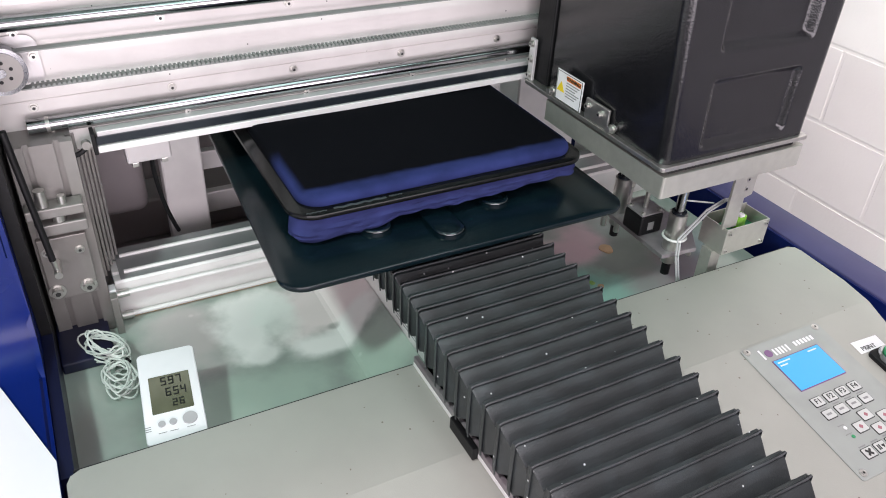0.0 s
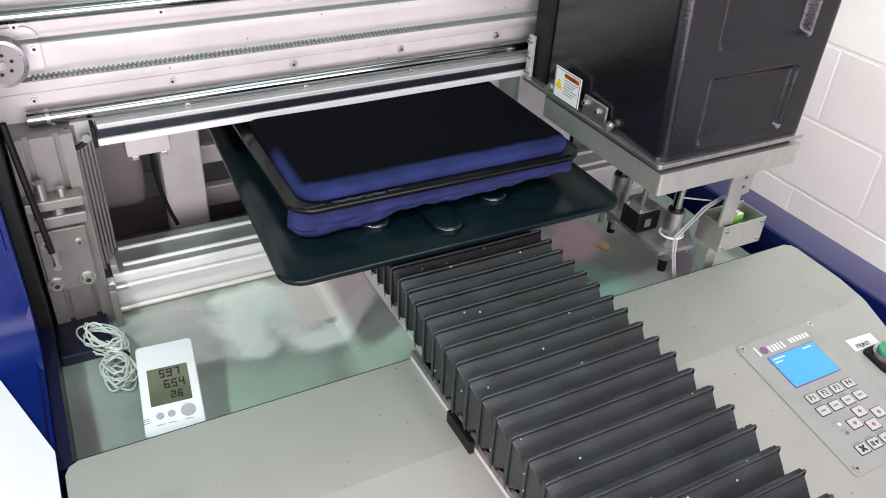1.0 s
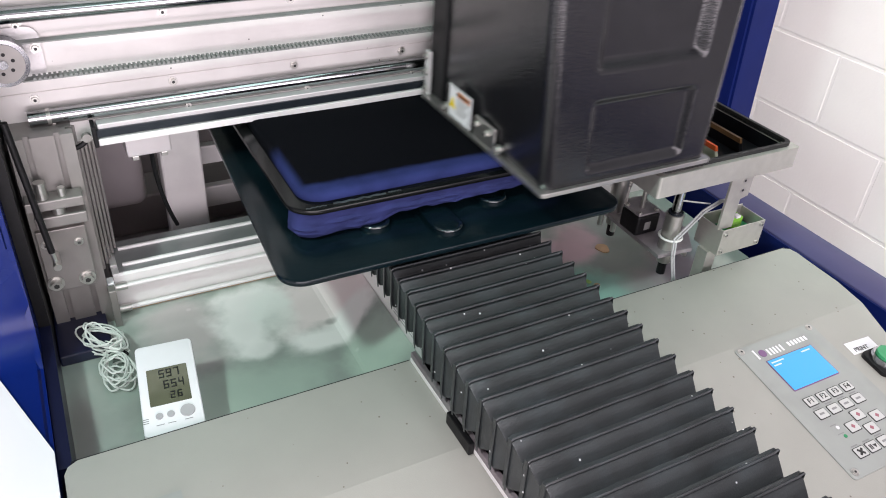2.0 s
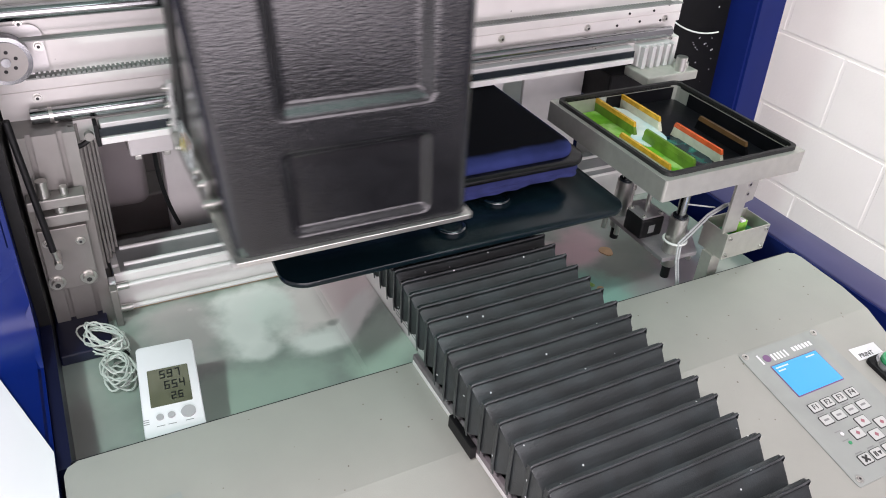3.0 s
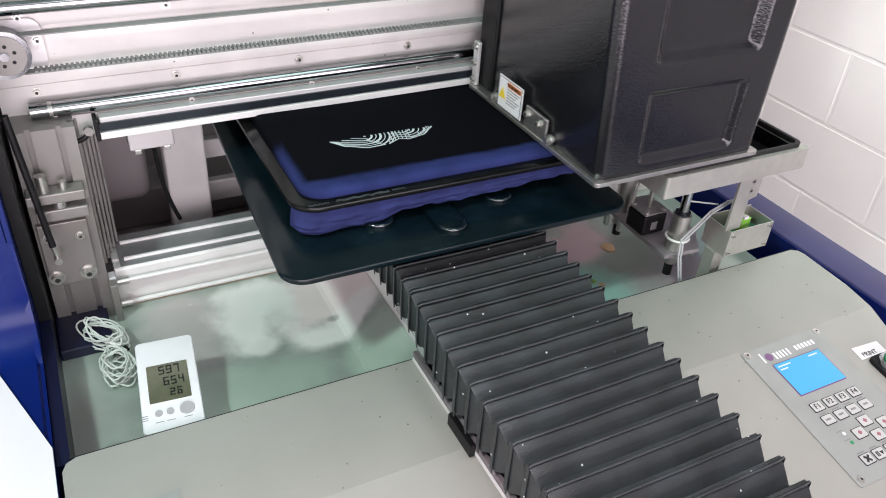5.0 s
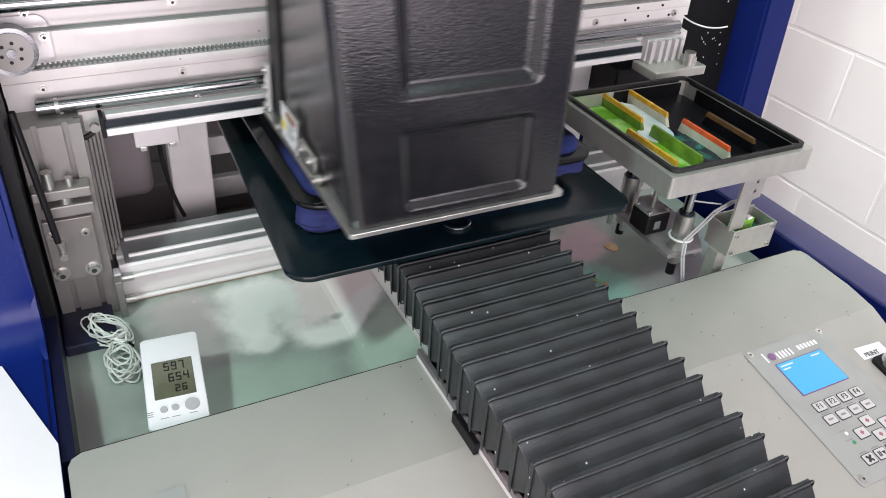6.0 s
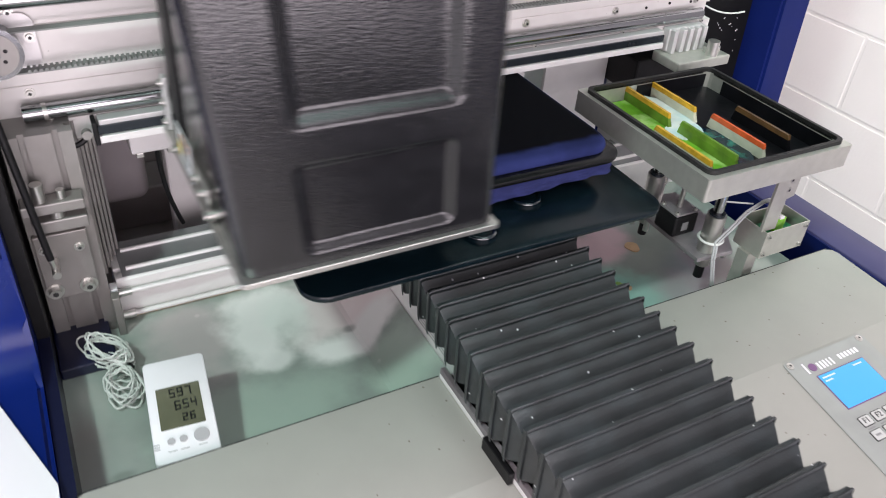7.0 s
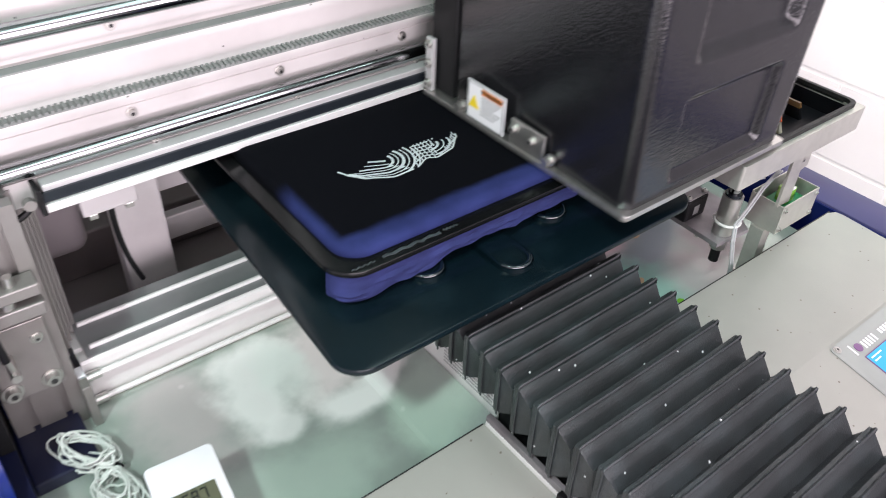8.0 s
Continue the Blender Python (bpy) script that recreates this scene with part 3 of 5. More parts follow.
# ---- gantry ----
def gantry():
    ob = thing("gantry", "aluminium gantry with chrome guide rods and toothed belt", "gantry", (0, 0.31, 0.2))
    yf = 0.310
    prof = [(0.3015, 0.1786), (0.3015, 0.2025), (yf + 0.004, 0.2035), (yf + 0.006, 0.206), (yf + 0.006, 0.2235), (yf, 0.2255),
            (yf, 0.2384), (yf + 0.0010, 0.239), (yf, 0.2396), (yf, 0.2955), (yf + 0.004, 0.2965), (yf + 0.004, 0.3005), (yf, 0.3015),
            (yf, 0.3145), (yf + 0.006, 0.316), (yf + 0.006, 0.338), (yf, 0.340), (yf, 0.46), (0.40, 0.46), (0.40, 0.1786)]
    bm = loft([[(x, y, z) for y, z in prof] for x in (-0.487, 0.450)])
    face = part("beam", bm, SPATTER_ALU, ob, "long aluminium gantry beam")
    low = part("lower_rail", box(-0.395, 0.350, 0.286, 0.3013, 0.1786, 0.2020, 0.001), ALU, ob, "lower linear rail")
    part("rail_strip", box(-0.397, 0.350, 0.2832, 0.2858, 0.1875, 0.1966), DARK_STEEL, low, "dark polished running strip")
    part("rail_lip", box(-0.397, 0.349, 0.2805, 0.2859, 0.1786, 0.1866, 0.0006), LIGHT_PLATE, low)
    part("rail_end", box(-0.4015, -0.3972, 0.279, 0.3013, 0.1776, 0.2025, 0.0008), BLACK, low, "black end cap")
    guide = part("guide_rod", rod((-0.460, 0.301, 0.2135), (0.428, 0.301, 0.2135), 0.0080, n=32), CHROME, ob, "thick chrome guide rod", True)
    part("rod_collar", rod((-0.442, 0.301, 0.2135), (-0.438, 0.301, 0.2135), 0.0088, n=32), STEEL, guide, "", True)
    part("guide_rod", rod((-0.487, 0.301, 0.325), (0.428, 0.301, 0.325), 0.0080, n=32), CHROME, ob, "thick chrome guide rod", True)
    # bolts in rows
    for k in range(7):
        shared("bolt", BOLT, face, pose(-0.304 + 0.145 * (k - 1), yf, 0.2310) @ FRONT)
        shared("bolt", BOLT_SMALL, face, pose(-0.292 + 0.145 * (k - 1), 0.3012, 0.2022) @ FRONT)
        shared("bolt", BOLT, face, pose(-0.304 + 0.145 * (k - 1), yf, 0.3115) @ FRONT)
    # belt round its pulley
    zc, r = 0.2835, 0.0225
    pulley = part("pulley", rod((-0.468, 0.284, zc), (-0.468, 0.304, zc), r, n=40), DARK_STEEL, ob, "steel belt pulley", True)
    part("pulley_rim", rod((-0.468, 0.2815, zc), (-0.468, 0.2838, zc), r + 0.002, n=40), CHROME, pulley, "", True)
    part("pulley_recess", rod((-0.468, 0.2808, zc), (-0.468, 0.2814, zc), r - 0.0025, n=40), DARK_STEEL, pulley, "", True)
    part("pulley_face", rod((-0.468, 0.2800, zc), (-0.468, 0.2807, zc), r - 0.0025, n=40), COLUMN, pulley, "", True)
    part("pulley_hub", rod((-0.468, 0.277, zc), (-0.468, 0.2814, zc), 0.0045, n=24), CHROME, pulley, "", True)
    hole_in = mesh_of("drilled_hole", rod((0, 0, 0), (0, 0, 0.0004), 0.0019, n=12), BLACK)
    for k in range(6):
        a = 2 * math.pi * (k + 0.3) / 6
        shared("drilled_hole", hole_in, pulley, pose(-0.468 + 0.0100 * math.cos(a), 0.2800, zc + 0.0100 * math.sin(a)) @ FRONT)
    part("pulley_plate", slab([(x, y) for x, y in rounded(-0.487, -0.430, 0.254, 0.311, 0.012)], 0, 0.0035), ALU, ob).matrix_basis = ob.matrix_basis.inverted() @ pose(0, 0.3095, 0) @ FRONT
    shared("bolt", BOLT, face, pose(-0.436, 0.3058, 0.2880) @ FRONT)
    bm = bmesh.new()
    for z, s in ((0.2600, 1), (0.2995, -1)):
        box(-0.455, 0.430, 0.288, 0.300, z - 0.0007, z + 0.0007, 0, bm)
        if s < 0:
            continue
        n = 172
        for k in range(n):
            x = -0.445 + 0.005 * k
            vs = [bm.verts.new(p) for p in ((x, 0.288, z + s * 0.0007), (x + 0.0030, 0.288, z + s * 0.0007), (x + 0.0030, 0.288, z + s * 0.0026), (x, 0.288, z + s * 0.0026),
                                            (x, 0.300, z + s * 0.0007), (x + 0.0030, 0.300, z + s * 0.0007), (x + 0.0030, 0.300, z + s * 0.0026), (x, 0.300, z + s * 0.0026))]
            for q in ((0, 1, 2, 3), (3, 2, 6, 7), (1, 5, 6, 2), (0, 3, 7, 4)):
                bm.faces.new([vs[i] for i in q])
    part("toothed_belt", bm, material("grey_toothed_belt", (0.22, 0.23, 0.22), 0.5, grain=0.2), ob, "grey toothed drive belt")
    # the small sensor block under the left end
    blk = part("sensor_block", box(-0.369, -0.318, 0.3020, 0.345, 0.1475, 0.1784, 0.002), ALU, ob, "white block under the rail")
    for x in (-0.360, -0.327):
        part("foot", box(x - 0.004, x + 0.004, 0.304, 0.33, 0.1415, 0.1474, 0.001), STEEL, blk)
    part("cable_stub", tube([(-0.340 + 0.022 * u * u, 0.32 + 0.06 * u, 0.147 - 0.15 * u) for u in [k / 10 for k in range(11)]], 0.0028), BLACK, blk, "", True)
    part("cable_loop", tube([(-0.425 + 0.021 * math.cos(a), 0.2845, 0.199 + 0.020 * math.sin(a)) for a in [radians(195 + 12 * k) for k in range(12)]], 0.0030), BLACK, ob, "black cable loop", True)
    part("cap_disc", rod((-0.408, 0.281, 0.190), (-0.408, 0.288, 0.190), 0.0050, n=24), COLUMN, ob, "small end disc", True)
    # tapped holes at the beam's right end, and in the rail mount
    hole = mesh_of("tapped_hole", rod((0, 0, 0), (0, 0, 0.0012), 0.0019, n=12), BLACK)
    for x, z in ((0.330, 0.229), (0.350, 0.245), (0.372, 0.231), (0.396, 0.245), (0.412, 0.229), (0.424, 0.252), (0.405, 0.268), (0.418, 0.283), (0.424, 0.300), (0.385, 0.300)):
        shared("tapped_hole", hole, face, pose(x, yf, z) @ FRONT)
    # right end support
    sup = part("end_support", box(0.362, 0.428, 0.287, 0.3013, 0.1685, 0.2022, 0.002), ALU, ob, "ribbed aluminium end support")
    for x in (0.368, 0.384, 0.397, 0.411, 0.423):
        part("rib", box(x - 0.0035, x + 0.0035, 0.278, 0.2869, 0.1685, 0.2018, 0.0008), ALU, sup)
    for z in (0.176, 0.194):
        shared("bolt", BOLT_SMALL, sup, pose(0.404, 0.2868, z) @ FRONT)
    fl = part("end_flange", box(0.352, 0.450, 0.246, 0.3010, 0.154, 0.1683, 0.002), GREY_PLATE, ob, "thick end flange")
    for x, y, h, r in ((0.421, 0.256, 0.021, 0.0085), (0.436, 0.262, 0.009, 0.0050), (0.424, 0.270, 0.008, 0.0050), (0.445, 0.278, 0.008, 0.0045)):
        part("flange_screw", rod((x, y, 0.1684), (x, y, 0.1684 + h), r), STEEL, fl, "steel cap screw", True)
    part("cross_beam", box(0.330, 0.42, 0.302, 0.40, 0.10, 0.1535, 0.003), BLACK, ob, "dark cross beam")
    # added nearer than the back panel, to show that panel's lit brightness
    part("pale_plate", box(0.215, 0.329, 0.365, 0.372, -0.02, 0.1780, 0.001), LIGHT_PLATE, ob, "pale plate added in place of the lit back panel")
    part("right_column", box(0.365, 0.425, 0.34, 0.40, -0.0549, 0.0998), ALU, ob)
    part("pale_bracket", box(0.150, 0.172, 0.355, 0.364, 0.02, 0.178, 0.002), LIGHT_PLATE, ob, "pale bracket behind the rail")
    part("air_hose", tube([(0.570 + 0.0165 * k, 0.440, 0.170 - 0.010 * k + 0.0008 * k * k) for k in range(8)], 0.0014), CORD, ob, "pale air hose", True)
    # the right end stands a little higher than the left
    ob.matrix_basis = ob.matrix_basis @ pose(0, 0, 0.007, 0, -0.85, 0)
    return ob


gantry()


# ---- bellows ----
def bellows():
    ob = thing("bellows_cover", "black pleated bellows cover dusted with lint", "bellows", (-0.03, -0.2, -0.03))
    xr, zt = 0.0575, 0.092

    def ring(y, k, lift=0.0):
        # k: 1 on a ridge, 0 in a valley
        xl = -0.1485 + 0.055 * max(0.0, y + 0.10)
        d = 0.0045 * (1 - k)
        z = zt - 0.0160 * (1 - k)
        zb = 0.025 + 0.010 * min(1.0, max(0.0, (y + 0.07) / 0.07)) + 0.008 * (1 - k)
        q = 0.010 * (1 - k)
        pts = [(xl + q + 0.001, y, zb), (xl + q, y, zb + 0.012), (xl + q * 0.6, y, z - 0.012), (xl + d, y, z - 0.0015), (xl + d + 0.003, y, z + lift)]
        for j in range(1, 10):
            u = j / 10
            x = xl + d + 0.003 + (xr - xl - 2 * d - 0.008) * u
            w = 0.0003 * noise.noise(Vector((x * 30, y * 35, 2)))
            pts.append((x, y + w, z + lift - 0.0008 * math.sin(math.pi * u) + w))
        e = 1.0 if k > 0.9 else 0.0
        pts += [(xr - d - 0.005, y, z + lift), (xr - d - 0.0015, y, z + lift + 0.0018 * e), (xr - d, y, z + 0.0008 * e), (xr - d + 0.001, y, z - 0.014), (xr - d, y, zb)]
        return pts

    def pitch(y):
        return 0.0232 - 0.0135 * y
    ridges = [-0.0885]
    while ridges[-1] > -0.66:
        ridges.append(ridges[-1] - pitch(ridges[-1]))
    while ridges[0] < 0.14:
        ridges.insert(0, ridges[0] + pitch(ridges[0]))
    for a, b, c in zip(ridges, ridges[1:], ridges[2:]):
        near, far = b + 0.56 * (c - b), a + 0.56 * (b - a)
        rings = [ring(far, 0), ring(b + 0.0014, 0.95), ring(b + 0.0009, 1, 0.0002), ring(b, 1, 0.0006), ring(b - 0.0008, 1), ring(b - 0.0012, 0.95), ring(b - 0.0010, 0.91),
                 ring(b + 0.0050, 0.89), ring(b + 0.0046, 0.80), ring(b - 0.0014, 0.74), ring(b + 0.32 * (c - b), 0.36), ring(near, 0)]
        part("pleat", loft(rings, cap=False, close=False), BELLOWS, ob, "", True)
    return ob


bellows()


def bellows_rail():
    ob = thing("bellows_rail", "white perforated guide rail beneath the bellows", "guide rail", (-0.03, 0, -0.0549))
    part("rail_body", box(-0.1175, 0.047, -0.68, 0.287, -0.30, 0.018), BLACK, ob, "dark rail body")
    part("deck_strip", box(-0.1395, -0.1335, -0.68, -0.0015, 0.0002, 0.006, 0.0008), LIGHT_PLATE, ob, "white edge strip")
    part("side_strip", box(-0.1205, -0.1178, 0.0025, 0.287, -0.0549, 0.034, 0.0008), LIGHT_PLATE, ob)
    for k in range(5):
        part("text_bar", box(-0.12085, -0.12055, 0.008 + 0.003 * (k % 2), 0.085, 0.020 - 0.0045 * k, 0.0212 - 0.0045 * k), INKGREY, ob)
    part("side_strip", box(-0.1393, -0.1336, -0.68, -0.0015, 0.0062, 0.014, 0.0008), STAINED, ob)
    part("end_clip", box(-0.1460, -0.1397, -0.148, -0.100, 0.0003, 0.016, 0.001), BLACK, ob, "black end clip")
    return ob


bellows_rail()


# ---- pallet and garment ----
def pallet():
    ob = thing("pallet", "dark teal lacquered print pallet with thumb recesses", "pallet", (-0.05, 0.3, 0.115))
    base = part("base_plate", slab([(x + (0.048 * max(0.0, y - 0.06) if x < -0.05 else 0.0), y) for x, y in rounded(-0.272, 0.150, 0.0155, 0.60, 0.026)], 0.1235, 0.131, 0.0025), PALLET, ob, "dark teal base plate", True)
    for x, y0, y1 in ((-0.1465, 0.069, 0.16), (-0.0745, 0.033, 0.20), (0.004, 0.070, 0.16)):
        r = 0.0185
        bm = slab(rounded(x - r, x + r, y0, y1, r * 0.98), 0.1300, 0.1362, 0.0055)
        arc = [radians(190 + 10 * k) for k in range(17)]
        mould = part("thumb_mould", bm, PALLET, base, "moulded capsule with an added glint bead", True)
        # added bead that makes the highlight on the capsule's tip
        lip = tube([(x + 0.0150 * math.cos(a), y0 + r + 0.0150 * math.sin(a), 0.1352) for a in arc], 0.0026, 12)
        part("lip", lip, GLINT_BEAD, base, "lacquered bead added to catch a glint", True)
    part("rim_frame", slab(rounded(-0.2415, 0.127, 0.0735, 0.585, 0.030), 0.1655, 0.172, 0.002), RIM, ob, "worn black rim frame", True)
    for xa, xb, w, y in ((-0.196, -0.137, 0.0026, 0.0805), (-0.133, -0.118, 0.0014, 0.0812), (-0.226, -0.204, 0.0012, 0.0800)):
        pts = [(xa + (xb - xa) * k / 12, y + 0.0010 * math.sin(2.1 * k)) for k in range(13)]
        ribbon = [(x, v - w * (0.3 + 0.5 * abs(math.sin(1.7 * k + 0.4)))) for k, (x, v) in enumerate(pts)] + [(x, v + w * 0.5) for x, v in pts[::-1]]
        part("ink_residue", slab(ribbon, 0.1721, 0.1726), RESIDUE, ob, "pale dried ink on the rim")
    part("spacer", box(-0.19, 0.08, 0.14, 0.54, 0.1312, 0.1653), BLACK, ob)
    part("arm", box(-0.10, 0.05, 0.12, 0.50, 0.085, 0.1233, 0.003), BLACK, ob, "black carrier under the pallet")
    return ob


pallet()


def garment_material():
    m = material("printed_navy_knit", (0.026, 0.035, 0.125), 0.9, grain=0.3, grain_size=26, bump=0.35, bump_size=900, spec=0.06)
    nt = m.node_tree
    b = nt.nodes["Principled BSDF"]
    old = b.inputs["Base Color"].links[0].from_socket
    # a wet, blackened field with a soft border on the flat top
    tc = nt.nodes.new("ShaderNodeTexCoord").outputs["Object"]
    sep = nt.nodes.new("ShaderNodeSeparateXYZ")
    nt.links.new(tc, sep.inputs[0])

    def rng(sock, lo, hi):
        r = nt.nodes.new("ShaderNodeMapRange")
        r.interpolation_type = "SMOOTHSTEP"
        r.inputs["From Min"].default_value, r.inputs["From Max"].default_value = lo, hi
        nt.links.new(sock, r.inputs["Value"])
        return r.outputs["Result"]

    def mul(a, c):
        f = nt.nodes.new("ShaderNodeMath")
        f.operation = "MULTIPLY"
        nt.links.new(a, f.inputs[0])
        nt.links.new(c, f.inputs[1])
        return f.outputs[0]
    wob = nt.nodes.new("ShaderNodeTexNoise")
    wob.inputs["Scale"].default_value = 35
    nt.links.new(tc, wob.inputs["Vector"])
    add = nt.nodes.new("ShaderNodeMath")
    add.operation = "MULTIPLY_ADD"
    add.inputs[1].default_value = 0.012
    nt.links.new(wob.outputs["Fac"], add.inputs[0])
    nt.links.new(sep.outputs["Y"], add.inputs[2])
    f = mul(mul(rng(sep.outputs["X"], -0.2255, -0.214), rng(sep.outputs["X"], 0.118, 0.108)), rng(add.outputs[0], 0.106, 0.117))
    f = mul(f, rng(sep.outputs["Z"], 0.1800, 0.1832))
    # the dark colour runs over the long side towards the back
    far = mul(rng(add.outputs[0], 0.175, 0.215), rng(sep.outputs["X"], -0.05, -0.10))
    top = nt.nodes.new("ShaderNodeMath")
    top.operation = "MAXIMUM"
    nt.links.new(f, top.inputs[0])
    nt.links.new(far, top.inputs[1])
    f = top.outputs[0]
    x = nt.nodes.new("ShaderNodeMix")
    x.data_type = "RGBA"
    x.inputs["B"].default_value = (0.0024, 0.0028, 0.0046, 1)
    nt.links.new(f, x.inputs["Factor"])
    nt.links.new(old, x.inputs["A"])
    nt.links.new(x.outputs["Result"], b.inputs["Base Color"])
    return m


GARMENT = garment_material()


def wing_ribbons():
    """The white wing: nested sweeps and feather rows, as strips in plan."""
    strips = []
    top = 0.1935
    curve = ((-0.169, 0.193), (-0.163, 0.181), (-0.153, 0.169), (-0.129, 0.157), (-0.103, 0.158), (-0.087, 0.166), (-0.077, 0.162), (-0.056, 0.167), (-0.039, 0.182), (-0.034, 0.192))

    def hem(x):
        for (xa, ya), (xb, yb) in zip(curve, curve[1:]):
            if x <= xb:
                u = max(0, (x - xa) / (xb - xa))
                u = u * u * (3 - 2 * u) * 0.4 + u * 0.6
                return ya + (yb - ya) * u
        return curve[-1][1]

    def sweep(xa, xb, f0, f1, w):
        pts = []
        for k in range(33):
            u = k / 32
            x = xa + (xb - xa) * u
            f = f0 + (f1 - f0) * u
            pts.append((x, hem(x) + f * (top - hem(x))))
        strips.append((pts, w))
    # long primaries
    for xa, xb, f0, f1, w in ((-0.169, -0.108, 0.0, 0.02, 0.0021), (-0.166, -0.110, 0.10, 0.14, 0.0012), (-0.163, -0.112, 0.22, 0.26, 0.0023), (-0.158, -0.116, 0.40, 0.36, 0.0012),
                              (-0.152, -0.120, 0.58, 0.46, 0.0020), (-0.144, -0.122, 0.78, 0.58, 0.0013), (-0.137, -0.122, 0.95, 0.75, 0.0026)):
        sweep(xa, xb, f0, f1, w)
    # bands that turn up round the primaries' tips
    for k in range(6):
        r = 0.010 + 0.0046 * k
        pts = [(-0.126 + r * math.cos(a) * 1.15, 0.186 + r * math.sin(a) * 1.05) for a in [radians(-80 + 9 * j) for j in range(13)]]
        strips.append(([p for p in pts if p[1] > hem(p[0])], (0.0026, 0.0012, 0.0030, 0.0012, 0.0022, 0.0014)[k]))
    # rows of covert feathers
    for row in range(6):
        f = 0.03 + 0.18 * row
        sweep(-0.103 + 0.003 * row, -0.078 + 0.002 * row, f, f, 0.0014)
        for j in range(6):
            x = -0.102 + 0.003 * row + 0.0046 * (j + 0.5 * (row % 2))
            ya, yb = hem(x) + f * (top - hem(x)), hem(x) + (f + 0.18) * (top - hem(x))
            strips.append(([(x, ya), (x + 0.0012, (ya + yb) / 2), (x + 0.0016, yb)], 0.0013))
    # the inner lobe
    for k in range(5):
        r = 0.005 + 0.0050 * k
        pts = [(-0.074 + r * math.cos(a) * 1.30, 0.186 + r * math.sin(a) * 0.95) for a in [radians(-95 + 9 * j) for j in range(12)]]
        strips.append(([p for p in pts if p[1] > hem(p[0]) - 0.0005], (0.0016, 0.0026, 0.0013, 0.0022, 0.0014)[k]))
    sweep(-0.080, -0.036, 0.02, 0.02, 0.0018)
    for j in range(8):
        x = -0.060 + 0.0032 * j
        y = hem(x)
        strips.append(([(x, y), (x - 0.001, y + 0.005), (x + 0.0005, y + 0.0085)], 0.0012))
    return strips


def ribbon_mesh(name, lo, hi):
    bm = bmesh.new()
    n = 0
    for pts, w in wing_ribbons():
        for (xa, ya), (xb, yb) in zip(pts, pts[1:]):
            ym = (ya + yb) / 2
            if not lo <= ym < hi or not -0.17 < xa < -0.026:
                continue
            d = Vector((xb - xa, yb - ya))
            if d.length < 1e-6:
                continue
            s = Vector((-d.y, d.x)).normalized() * w / 2
            z = 0.18475 + 0.00001 * (n % 7)
            n += 1
            vs = [bm.verts.new((xa + s.x, ya + s.y, z)), bm.verts.new((xa - s.x, ya - s.y, z)), bm.verts.new((xb - s.x, yb - s.y, z)), bm.verts.new((xb + s.x, yb + s.y, z))]
            bm.faces.new(vs)
    return mesh_of(name, bm, PRINT_INK)


